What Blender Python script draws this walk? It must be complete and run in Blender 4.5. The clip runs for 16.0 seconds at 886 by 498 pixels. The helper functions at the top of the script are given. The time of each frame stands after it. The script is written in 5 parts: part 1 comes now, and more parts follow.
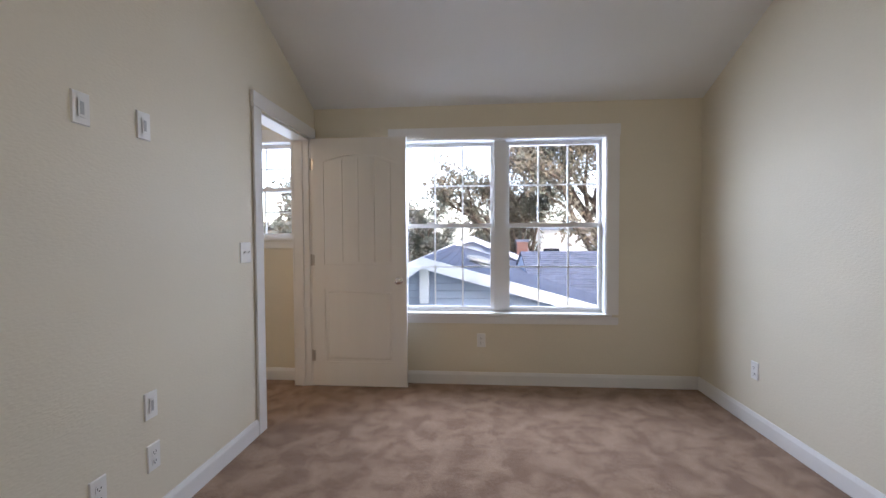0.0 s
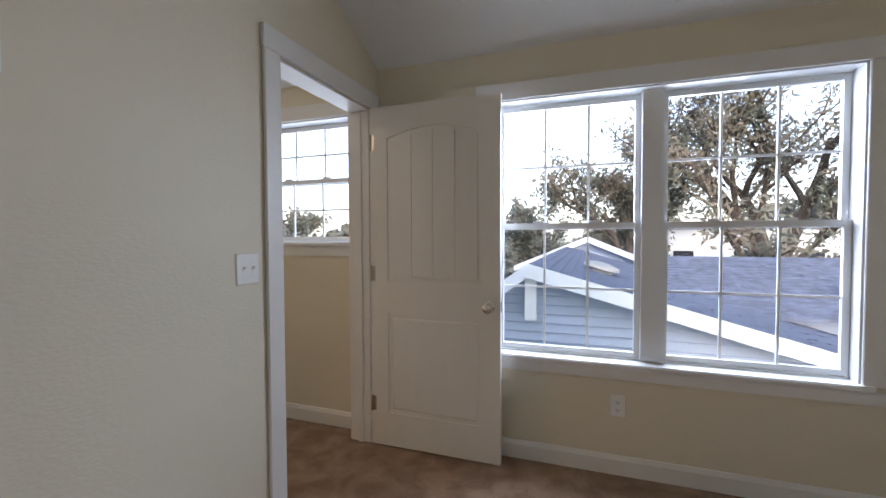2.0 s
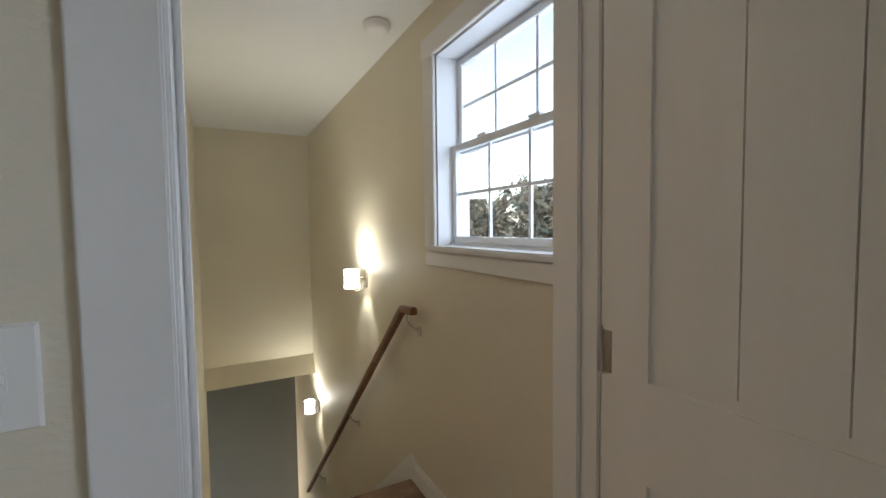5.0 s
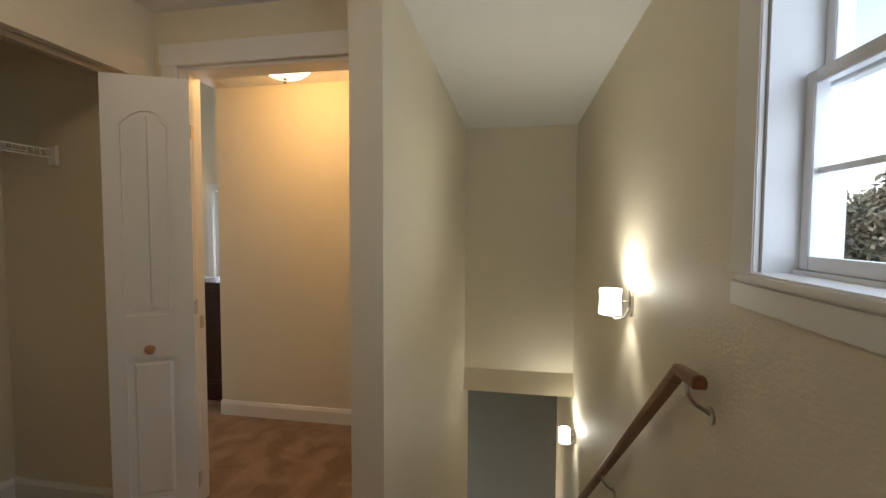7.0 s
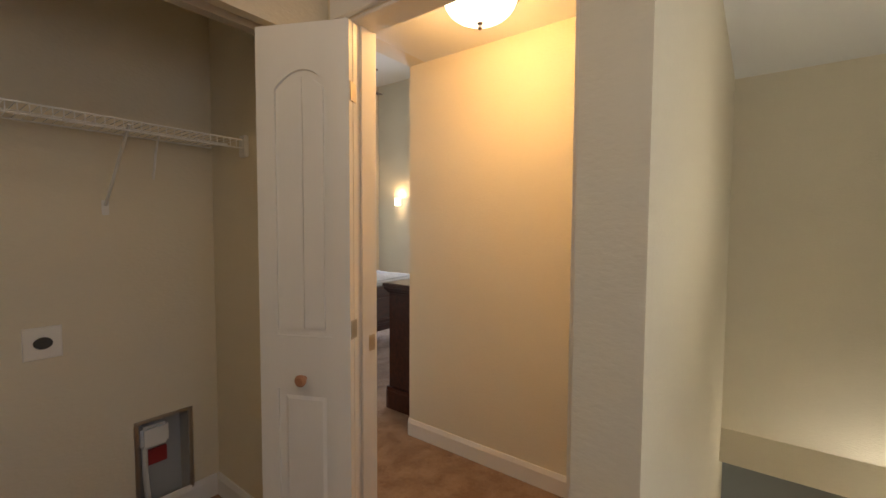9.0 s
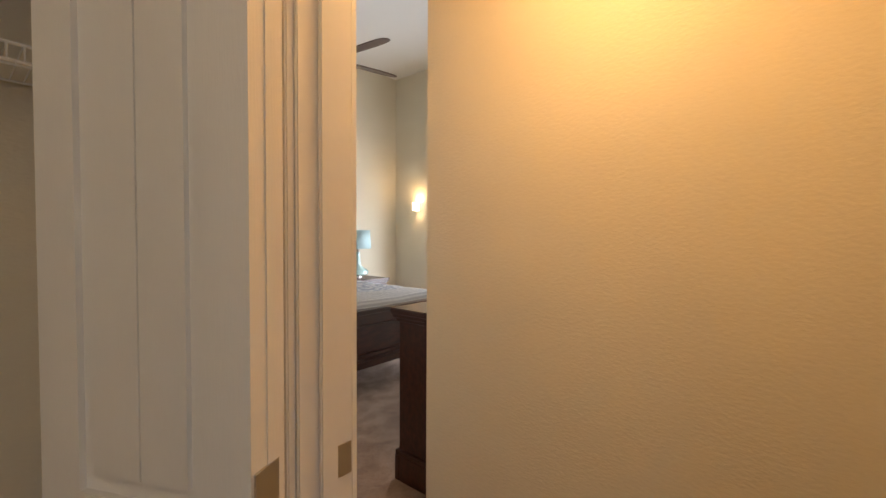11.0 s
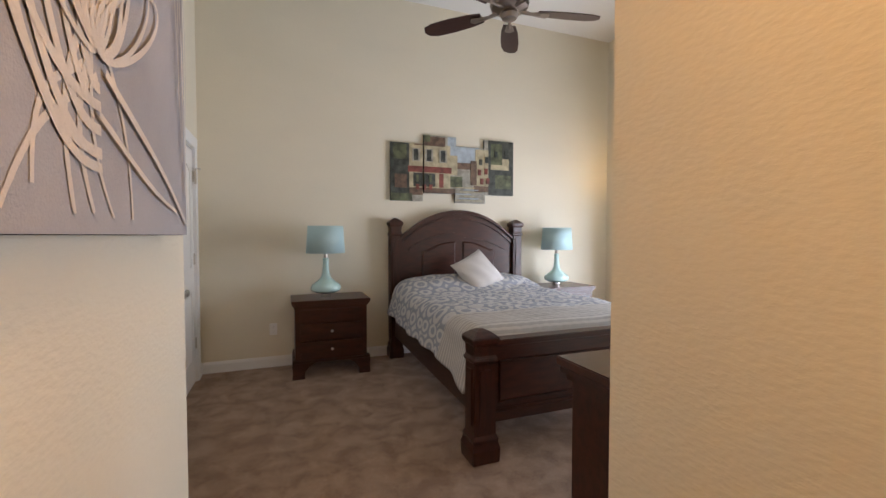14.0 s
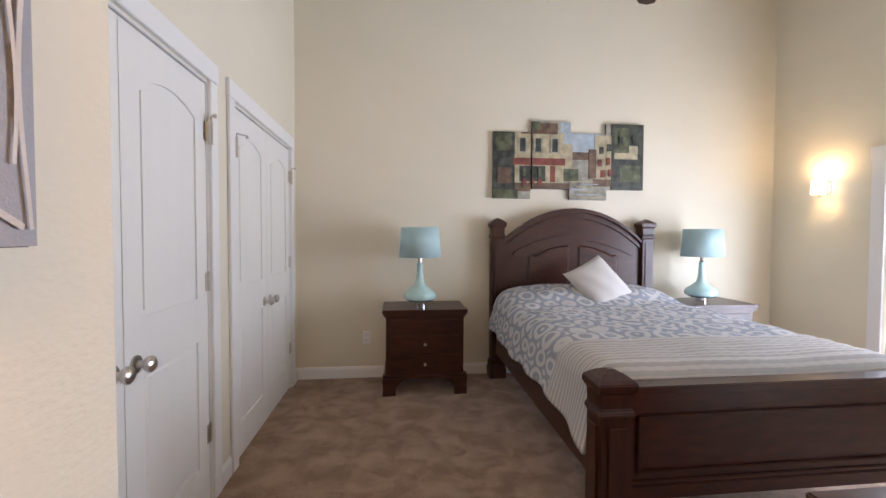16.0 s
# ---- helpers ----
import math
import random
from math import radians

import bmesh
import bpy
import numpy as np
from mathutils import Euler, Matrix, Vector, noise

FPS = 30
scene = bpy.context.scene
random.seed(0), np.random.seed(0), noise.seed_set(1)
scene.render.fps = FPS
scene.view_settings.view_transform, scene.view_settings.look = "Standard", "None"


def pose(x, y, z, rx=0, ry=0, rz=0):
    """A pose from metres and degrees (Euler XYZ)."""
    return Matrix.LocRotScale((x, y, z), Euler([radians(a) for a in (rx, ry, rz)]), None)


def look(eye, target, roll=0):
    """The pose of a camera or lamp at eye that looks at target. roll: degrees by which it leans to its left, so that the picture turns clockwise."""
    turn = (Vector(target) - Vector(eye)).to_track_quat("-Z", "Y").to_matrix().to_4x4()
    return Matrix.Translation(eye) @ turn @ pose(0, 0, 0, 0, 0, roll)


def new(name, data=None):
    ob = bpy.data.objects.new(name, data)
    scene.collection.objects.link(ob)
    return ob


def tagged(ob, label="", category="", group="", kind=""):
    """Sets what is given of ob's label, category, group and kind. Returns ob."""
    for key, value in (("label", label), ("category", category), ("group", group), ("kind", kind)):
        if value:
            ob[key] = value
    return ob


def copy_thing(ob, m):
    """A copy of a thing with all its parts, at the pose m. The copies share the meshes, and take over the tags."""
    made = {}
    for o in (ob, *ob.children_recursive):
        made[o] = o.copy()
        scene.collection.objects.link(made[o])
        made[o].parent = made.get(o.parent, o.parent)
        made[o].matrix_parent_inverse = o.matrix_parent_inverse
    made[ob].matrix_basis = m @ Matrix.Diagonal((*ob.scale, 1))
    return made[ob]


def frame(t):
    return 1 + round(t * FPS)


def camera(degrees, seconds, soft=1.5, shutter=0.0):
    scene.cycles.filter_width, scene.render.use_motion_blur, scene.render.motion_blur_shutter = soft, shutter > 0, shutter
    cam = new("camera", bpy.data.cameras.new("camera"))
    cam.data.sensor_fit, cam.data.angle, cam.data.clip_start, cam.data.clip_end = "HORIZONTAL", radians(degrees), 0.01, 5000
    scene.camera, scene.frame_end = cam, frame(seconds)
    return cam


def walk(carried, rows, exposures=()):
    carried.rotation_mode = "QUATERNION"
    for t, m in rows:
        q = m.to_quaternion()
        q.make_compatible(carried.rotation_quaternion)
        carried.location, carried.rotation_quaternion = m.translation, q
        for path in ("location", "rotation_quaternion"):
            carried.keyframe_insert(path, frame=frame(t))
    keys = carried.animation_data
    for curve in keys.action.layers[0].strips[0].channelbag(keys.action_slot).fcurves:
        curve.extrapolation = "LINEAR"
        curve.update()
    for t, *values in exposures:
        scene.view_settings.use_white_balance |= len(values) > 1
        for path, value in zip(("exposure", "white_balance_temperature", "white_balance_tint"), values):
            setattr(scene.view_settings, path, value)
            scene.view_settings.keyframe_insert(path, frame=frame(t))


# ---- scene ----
cam = camera(93.5, 16.0)
PATH = [
    (0, (0.302, -0.039, 1.247), (0.139, 1.953, 1.183), -0.3),
    (0.5, (0.262, 0.244, 1.25), (0.095, 2.236, 1.188), -0.3),
    (1, (0.226, 0.517, 1.252), (-0.08, 2.493, 1.189), -0.4),
    (1.5, (0.235, 0.79, 1.271), (-0.283, 2.721, 1.211), -0.4),
    (2, (0.193, 1.057, 1.279), (-0.474, 2.941, 1.215), -0.2),
    (2.5, (0.173, 1.313, 1.282), (-0.677, 3.122, 1.222), -0.3),
    (3, (0.134, 1.596, 1.283), (-0.921, 3.294, 1.229), -0.2),
    (3.5, (0.011, 1.849, 1.283), (-1.194, 3.444, 1.224), 0.3),
    (5.8, (-0.628, 2.807, 1.326), (-2.584, 3.218, 1.239), -0.1),
    (6, (-0.666, 2.833, 1.319), (-2.646, 3.106, 1.238), 0.4),
    (6.5, (-0.832, 2.884, 1.318), (-2.829, 2.817, 1.22), 0.0),
    (7, (-1.019, 2.876, 1.331), (-2.987, 2.535, 1.235), 0.2),
    (7.5, (-1.216, 2.878, 1.32), (-3.106, 2.231, 1.226), -0.0),
    (8, (-1.376, 2.837, 1.317), (-3.165, 1.948, 1.225), 0.2),
    (8.5, (-1.533, 2.695, 1.318), (-3.218, 1.622, 1.226), 0.2),
    (9, (-1.695, 2.55, 1.318), (-3.289, 1.346, 1.215), 0.3),
    (11.5, (-2.488, 1.887, 1.289), (-3.999, 0.578, 1.236), 0.2),
    (12, (-2.653, 1.775, 1.291), (-4.11, 0.406, 1.232), 0.2),
    (12.5, (-2.738, 1.73, 1.293), (-4.09, 0.258, 1.232), 0.1),
    (13, (-2.86, 1.674, 1.288), (-4.011, 0.039, 1.229), 0.1),
    (13.5, (-2.958, 1.619, 1.288), (-3.884, -0.153, 1.232), -0.2),
    (14, (-3.025, 1.482, 1.293), (-3.736, -0.386, 1.227), 0.0),
    (14.5, (-3.078, 1.356, 1.292), (-3.61, -0.571, 1.234), -0.0),
    (15, (-3.167, 1.219, 1.291), (-3.495, -0.753, 1.231), -0.0),
    (15.5, (-3.22, 1.109, 1.302), (-3.443, -0.878, 1.244), 0.1),
    (16, (-3.194, 0.964, 1.305), (-3.414, -1.023, 1.244), 0.2),
]
walk(cam, [(t, look(e, g, r)) for t, e, g, r in PATH],
     exposures=[(0.0, 1.85, 6050, 18), (1.5, 1.72, 6050, 16), (3.5, 1.22, 5900, 14), (5.8, 1.33, 6300, 10), (7.0, 1.05, 6400, 11), (8.0, 1.18, 6500, 12), (9.2, 1.36, 6750, 16),
                (11.5, 1.3, 7000, 17), (12.5, 1.15, 7000, 18), (13.5, 1.28, 6700, 18), (14.5, 1.6, 6450, 18), (16.0, 1.78, 6250, 20)])

# ---- world, sun and lamps ----
world = bpy.data.worlds.new("world")
scene.world = world
world.use_nodes = True
wn = world.node_tree
wbg = wn.nodes["Background"]
sky = wn.nodes.new("ShaderNodeTexSky")
sky.sky_type = "NISHITA"
sky.sun_disc = False
sky.sun_elevation = radians(22)
sky.sun_rotation = radians(160)
sky.dust_density = 1.5
hsv = wn.nodes.new("ShaderNodeHueSaturation")
hsv.inputs["Saturation"].default_value, hsv.inputs["Value"].default_value = 0.75, 1.2
wn.links.new(sky.outputs[0], hsv.inputs["Color"])
wn.links.new(hsv.outputs[0], wbg.inputs[0])
wbg.inputs[1].default_value = 0.15


def lamp(name, kind, m, power, color, **more):
    data = bpy.data.lights.new(name, kind)
    data.energy, data.color = power, color
    for key, value in more.items():
        if key == "size":
            data.size = value
        elif key == "size_y":
            data.shape, data.size_y = "RECTANGLE", value
        elif key == "radius":
            data.shadow_soft_size = value
        elif key == "angle":
            data.angle = radians(value)
        elif key == "spread":
            data.spread = radians(value)
    ob = new(name, data)
    ob.matrix_world = m
    return ob


DAY = (0.78, 0.88, 1.0)
lamp("sun", "SUN", look((0, 0, 20), (4, 12, 8)), 0.5, (1.0, 0.93, 0.85), angle=20)
lamp("window_daylight", "AREA", look((0.3, 4.1, 1.75), (0.9, 0.6, -0.3)), 30, DAY, size=1.7, size_y=1.2)
lamp("landing_daylight", "AREA", look((-1.68, 3.66, 1.66), (-1.68, 0, 1.5)), 2.2, DAY, size=0.8, size_y=0.8)
lamp("patio_daylight", "AREA", look((-7.10, -1.1, 1.0), (-3, -1.1, 0.9)), 44, DAY, size=1.6, size_y=1.8)
lamp("room_lamp_light", "POINT", pose(0.5, 0.1, 2.95), 0.4, (1.0, 0.78, 0.52), radius=0.12)
lamp("passage_lamp_light", "POINT", pose(-3.20, 1.60, 2.19), 6.8, (1.0, 0.52, 0.14), radius=0.13)
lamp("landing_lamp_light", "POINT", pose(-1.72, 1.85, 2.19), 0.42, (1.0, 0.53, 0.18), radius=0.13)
for sx, sz in ((-3.12, 0.985), (-4.80, -0.51)):
    lamp("stair_sconce_light", "POINT", pose(sx, 3.325, sz + 0.040), 6.8, (1.0, 0.96, 0.82), radius=0.035)
lamp("bedroom_sconce_light", "POINT", pose(-6.905, -2.355, 1.785), 3.4, (1.0, 0.66, 0.32), radius=0.04)


# ---- materials ----
def material(name, base, rough=0.6, metal=0.0, noise_scale=0.0, vary=0.1, bump=0.0, bump_scale=200.0, spread=0.0, stretch=None, **extra):
    """A principled material with blotches at noise_scale, grain and relief at bump_scale."""
    m = bpy.data.materials.new(name)
    m.use_nodes = True
    nt = m.node_tree
    b = nt.nodes["Principled BSDF"]
    b.inputs["Base Color"].default_value = (*base, 1)
    b.inputs["Roughness"].default_value = rough
    b.inputs["Metallic"].default_value = metal
    for key, value in extra.items():
        b.inputs[key.replace("_", " ")].default_value = value
    tc = nt.nodes.new("ShaderNodeTexCoord")
    src = tc.outputs["Object"]
    if stretch:
        mp = nt.nodes.new("ShaderNodeMapping")
        mp.inputs["Scale"].default_value = stretch
        nt.links.new(src, mp.inputs[0])
        src = mp.outputs[0]
    if noise_scale:
        n1 = nt.nodes.new("ShaderNodeTexNoise")
        n1.inputs["Scale"].default_value, n1.inputs["Detail"].default_value = noise_scale, 6
        n2 = nt.nodes.new("ShaderNodeTexNoise")
        n2.inputs["Scale"].default_value, n2.inputs["Detail"].default_value = bump_scale, 3
        nt.links.new(src, n1.inputs["Vector"])
        nt.links.new(src, n2.inputs["Vector"])
        mix = nt.nodes.new("ShaderNodeMath")
        mix.operation = "MULTIPLY_ADD"
        nt.links.new(n2.outputs[0], mix.inputs[0])
        mix.inputs[1].default_value = 0.45
        nt.links.new(n1.outputs[0], mix.inputs[2])
        ramp = nt.nodes.new("ShaderNodeValToRGB")
        ramp.color_ramp.elements[0].position, ramp.color_ramp.elements[1].position = 0.45 - spread, 1.0 + spread
        ramp.color_ramp.elements[0].color = (*[c * (1 - vary) for c in base], 1)
        ramp.color_ramp.elements[1].color = (*[min(1, c * (1 + vary)) for c in base], 1)
        nt.links.new(mix.outputs[0], ramp.inputs[0])
        nt.links.new(ramp.outputs[0], b.inputs["Base Color"])
        if bump:
            bp = nt.nodes.new("ShaderNodeBump")
            bp.inputs["Strength"].default_value, bp.inputs["Distance"].default_value = bump, 0.004
            nt.links.new(n2.outputs[0], bp.inputs["Height"])
            nt.links.new(bp.outputs[0], b.inputs["Normal"])
    return m


def glow(name, color, strength):
    m = material(name, (0.9, 0.88, 0.82), 0.35)
    b = m.node_tree.nodes["Principled BSDF"]
    b.inputs["Emission Color"].default_value = (*color, 1)
    b.inputs["Emission Strength"].default_value = strength
    return m


WALL = material("wall_paint", (0.74, 0.68, 0.545), 0.62, noise_scale=1.3, vary=0.03, bump=0.30, bump_scale=55, stretch=(1, 1, 2.2))
CEIL = material("ceiling_paint", (0.78, 0.78, 0.76), 0.8, noise_scale=1.0, vary=0.02, bump=0.12, bump_scale=90)
TRIM = material("trim_paint", (0.80, 0.79, 0.77), 0.38, noise_scale=2.0, vary=0.02, bump=0.04, bump_scale=60)
DOOR = material("door_paint", (0.80, 0.78, 0.74), 0.42, noise_scale=2.0, vary=0.02, bump=0.10, bump_scale=70, stretch=(6, 6, 0.5))
VINYL = material("window_vinyl", (0.82, 0.83, 0.84), 0.3)
PLATE = material("plate_plastic", (0.84, 0.83, 0.80), 0.3)
DARKP = material("dark_slot", (0.05, 0.05, 0.05), 0.5)
NICKEL = material("brushed_nickel", (0.55, 0.51, 0.46), 0.28, 1.0)
CHROME = material("chrome", (0.75, 0.74, 0.73), 0.12, 1.0)
GREYM = material("grey_paint", (0.33, 0.34, 0.33), 0.6, noise_scale=2, vary=0.05)
# lower hall wall: its colour is darkened to stand for the unlit hall
LOWER = material("shaded_lower_grey", (0.15, 0.16, 0.155), 0.6, noise_scale=2, vary=0.05)
SLOT = material("grey_insert", (0.42, 0.42, 0.41), 0.4)
OAK = material("stained_rail", (0.22, 0.085, 0.03), 0.35, noise_scale=6, vary=0.35, bump=0.05, bump_scale=90, stretch=(1, 8, 8))
MAHOG = material("mahogany", (0.046, 0.013, 0.0068), 0.30, noise_scale=5, vary=0.55, bump=0.03, bump_scale=60, stretch=(1.5, 8, 6))
MAHOGV = material("mahogany_upright", (0.046, 0.013, 0.0068), 0.30, noise_scale=5, vary=0.55, bump=0.03, bump_scale=60, stretch=(8, 8, 1.2))
TEAL = material("teal_glass", (0.48, 0.70, 0.68), 0.10, Coat_Weight=0.6)
TEALS = material("teal_shade", (0.42, 0.59, 0.61), 0.8, noise_scale=3, vary=0.06, bump=0.3, bump_scale=400)
MILK = glow("lit_glass", (1.0, 0.95, 0.82), 1.6)
MILKW = glow("lit_warm_glass", (1.0, 0.86, 0.62), 1.9)
PILLOW = material("pillow_cloth", (0.60, 0.57, 0.54), 0.9, noise_scale=5, vary=0.06, bump=0.5, bump_scale=260)
REDP = material("red_label", (0.35, 0.03, 0.03), 0.5)
RAWW = material("wood_knob", (0.45, 0.22, 0.12), 0.4, noise_scale=20, vary=0.2)
BLADE = material("fan_blade", (0.045, 0.018, 0.014), 0.38, noise_scale=6, vary=0.3, stretch=(1, 10, 10))
BRONZE = material("pewter_metal", (0.30, 0.25, 0.22), 0.32, 1.0)
WHITEW = material("white_wire", (0.80, 0.80, 0.78), 0.35)
BLACKC = material("canvas_edge", (0.02, 0.014, 0.01), 0.8, noise_scale=8, vary=0.4)
SHING = material("shingles", (0.13, 0.15, 0.21), 0.9, noise_scale=6, vary=0.5, bump=0.6, bump_scale=40)
SIDING = material("siding_paint", (0.37, 0.44, 0.58), 0.6, noise_scale=1.5, vary=0.04)
FASCIA = material("fascia_paint", (0.72, 0.75, 0.80), 0.5, noise_scale=1.5, vary=0.04)
BRICK = material("brick", (0.17, 0.09, 0.075), 0.9, noise_scale=7, vary=0.3, bump=0.5, bump_scale=30)
BARK = material("bark", (0.10, 0.075, 0.055), 0.95, noise_scale=6, vary=0.4, bump=0.8, bump_scale=30, stretch=(4, 4, 0.6))
GROUND = material("ground_grass", (0.07, 0.09, 0.04), 0.95, noise_scale=0.3, vary=0.4, bump=0.5, bump_scale=4)
DGLASS = material("dark_pane", (0.03, 0.035, 0.045), 0.08)


def leaf_material(name, a, b2):
    m = bpy.data.materials.new(name)
    m.use_nodes = True
    nt = m.node_tree
    b = nt.nodes["Principled BSDF"]
    b.inputs["Roughness"].default_value = 0.7
    b.inputs["Transmission Weight"].default_value = 0.0
    n = nt.nodes.new("ShaderNodeTexNoise")
    n.inputs["Scale"].default_value, n.inputs["Detail"].default_value = 1.1, 4
    tc = nt.nodes.new("ShaderNodeTexCoord")
    nt.links.new(tc.outputs["Object"], n.inputs["Vector"])
    r = nt.nodes.new("ShaderNodeValToRGB")
    r.color_ramp.elements[0].position, r.color_ramp.elements[1].position = 0.35, 0.65
    r.color_ramp.elements[0].color, r.color_ramp.elements[1].color = (*a, 1), (*b2, 1)
    nt.links.new(n.outputs[0], r.inputs[0])
    nt.links.new(r.outputs[0], b.inputs["Base Color"])
    return m


LEAF = leaf_material("autumn_leaf", (0.11, 0.12, 0.09), (0.21, 0.17, 0.12))
LEAFG = leaf_material("green_leaf", (0.10, 0.12, 0.10), (0.19, 0.17, 0.13))


def carpet_material():
    m = bpy.data.materials.new("carpet")
    m.use_nodes = True
    nt = m.node_tree
    b = nt.nodes["Principled BSDF"]
    b.inputs["Roughness"].default_value = 1.0
    b.inputs["Sheen Weight"].default_value = 0.25
    b.inputs["Specular IOR Level"].default_value = 0.1
    tc = nt.nodes.new("ShaderNodeTexCoord")
    n1, n2, n3 = (nt.nodes.new("ShaderNodeTexNoise") for _ in range(3))
    for n, s, d, dist in ((n1, 6.5, 10, 0.45), (n2, 55, 3, 0), (n3, 320, 2, 0)):
        n.inputs["Scale"].default_value, n.inputs["Detail"].default_value, n.inputs["Distortion"].default_value = s, d, dist
        nt.links.new(tc.outputs["Object"], n.inputs["Vector"])
    ramp = nt.nodes.new("ShaderNodeValToRGB")
    ramp.color_ramp.elements[0].position, ramp.color_ramp.elements[1].position = 0.38, 0.62
    ramp.color_ramp.elements[0].color, ramp.color_ramp.elements[1].color = (0.235, 0.141, 0.088, 1), (0.375, 0.250, 0.168, 1)
    nt.links.new(n1.outputs[0], ramp.inputs[0])
    mx = nt.nodes.new("ShaderNodeMixRGB")
    mx.blend_type = "OVERLAY"
    mx.inputs[0].default_value = 0.55
    add = nt.nodes.new("ShaderNodeMath")
    add.operation = "MULTIPLY_ADD"
    add.inputs[1].default_value = 0.5
    half = nt.nodes.new("ShaderNodeMath")
    half.operation = "MULTIPLY"
    half.inputs[1].default_value = 0.5
    nt.links.new(n2.outputs[0], half.inputs[0])
    nt.links.new(n3.outputs[0], add.inputs[0])
    nt.links.new(half.outputs[0], add.inputs[2])
    nt.links.new(ramp.outputs[0], mx.inputs[1])
    nt.links.new(add.outputs[0], mx.inputs[2])
    nt.links.new(mx.outputs[0], b.inputs["Base Color"])
    bp = nt.nodes.new("ShaderNodeBump")
    bp.inputs["Strength"].default_value, bp.inputs["Distance"].default_value = 0.9, 0.008
    nt.links.new(add.outputs[0], bp.inputs["Height"])
    nt.links.new(bp.outputs[0], b.inputs["Normal"])
    return m


CARPET = carpet_material()


def glass_material():
    m = bpy.data.materials.new("window_glass")
    m.use_nodes = True
    nt = m.node_tree
    nt.nodes.remove(nt.nodes["Principled BSDF"])
    out = nt.nodes["Material Output"]
    tr, gl, fr, mx, pw, ma = (nt.nodes.new(k) for k in ("ShaderNodeBsdfTransparent", "ShaderNodeBsdfGlossy", "ShaderNodeLayerWeight", "ShaderNodeMixShader", "ShaderNodeMath", "ShaderNodeMath"))
    gl.inputs["Roughness"].default_value = 0.0
    pw.operation, ma.operation = "POWER", "MULTIPLY_ADD"
    pw.inputs[1].default_value, ma.inputs[1].default_value, ma.inputs[2].default_value = 5.0, 0.6, 0.02
    fr.inputs[0].default_value = 0.5
    nt.links.new(fr.outputs["Facing"], pw.inputs[0])
    nt.links.new(pw.outputs[0], ma.inputs[0])
    nt.links.new(ma.outputs[0], mx.inputs[0])
    nt.links.new(tr.outputs[0], mx.inputs[1])
    nt.links.new(gl.outputs[0], mx.inputs[2])
    nt.links.new(mx.outputs[0], out.inputs[0])
    return m


GLASS = glass_material()


# ---- mesh helpers ----
def box(bm, x0, x1, y0, y1, z0, z1):
    vs = [bm.verts.new(p) for p in ((x0, y0, z0), (x1, y0, z0), (x1, y1, z0), (x0, y1, z0), (x0, y0, z1), (x1, y0, z1), (x1, y1, z1), (x0, y1, z1))]
    for f in ((0, 3, 2, 1), (4, 5, 6, 7), (0, 1, 5, 4), (1, 2, 6, 5), (2, 3, 7, 6), (3, 0, 4, 7)):
        bm.faces.new([vs[i] for i in f])
    return vs


def loft(bm, loops, cap=True):
    """Skins rings of equal length."""
    rings = [[bm.verts.new(p) for p in l] for l in loops]
    n = len(rings[0])
    for a, b in zip(rings, rings[1:]):
        for i in range(n):
            bm.faces.new((a[i], a[(i + 1) % n], b[(i + 1) % n], b[i]))
    if cap:
        bm.faces.new(rings[0][::-1])
        bm.faces.new(rings[-1])
    return rings


def lathe(bm, profile, cx=0, cy=0, n=24, square=False):
    loops = []
    for r, z in profile:
        if square:
            loops.append([(cx + r * a, cy + r * b, z) for a, b in ((-1, -1), (1, -1), (1, 1), (-1, 1))])
        else:
            loops.append([(cx + r * math.cos(2 * math.pi * i / n), cy + r * math.sin(2 * math.pi * i / n), z) for i in range(n)])
    loft(bm, loops)


def tube(bm, pts, r, n=8):
    pts = [Vector(p) for p in pts]
    loops = []
    for i, p in enumerate(pts):
        d = (pts[min(i + 1, len(pts) - 1)] - pts[max(i - 1, 0)]).normalized()
        u = d.cross(Vector((0, 0, 1)) if abs(d.z) < 0.9 else Vector((1, 0, 0))).normalized()
        v = d.cross(u)
        rr = r[i] if isinstance(r, (list, tuple)) else r
        loops.append([p + rr * (math.cos(2 * math.pi * k / n) * u + math.sin(2 * math.pi * k / n) * v) for k in range(n)])
    loft(bm, loops)


def plate_prism(bm, pts, y0, y1, inset=0.0):
    """A polygon in x, z drawn from y0 to y1, its y1 face pulled in by inset."""
    n = len(pts)
    c = [sum(p[0] for p in pts) / n, sum(p[1] for p in pts) / n]
    def pull(p):
        return (p[0] - inset * (1 if p[0] > c[0] else -1), p[1] - inset * (1 if p[1] > c[1] else -1))
    loft(bm, [[(p[0], y0, p[1]) for p in pts], [(q[0], y1, q[1]) for q in map(pull, pts)]])


def mk(name, bm, mat, parent=None, bevel=0.0, smooth=False, m=None):
    bmesh.ops.recalc_face_normals(bm, faces=bm.faces)
    if bevel:
        bmesh.ops.bevel(bm, geom=[e for e in bm.edges if len(e.link_faces) == 2 and e.calc_face_angle(0) > 0.6], offset=bevel, segments=2, affect="EDGES", clamp_overlap=True)
    me = bpy.data.meshes.new(name)
    bm.to_mesh(me)
    bm.free()
    me.materials.append(mat)
    if smooth:
        for p in me.polygons:
            p.use_smooth = True
        me.set_sharp_from_angle(angle=radians(40))
    ob = new(name, me)
    if parent:
        ob.parent = parent
    if m is not None:
        ob.matrix_basis = m
    return ob


def boxes(name, items, mat, parent=None, bevel=0.0, m=None):
    bm = bmesh.new()
    for i in items:
        box(bm, *i)
    return mk(name, bm, mat, parent, bevel, False, m)


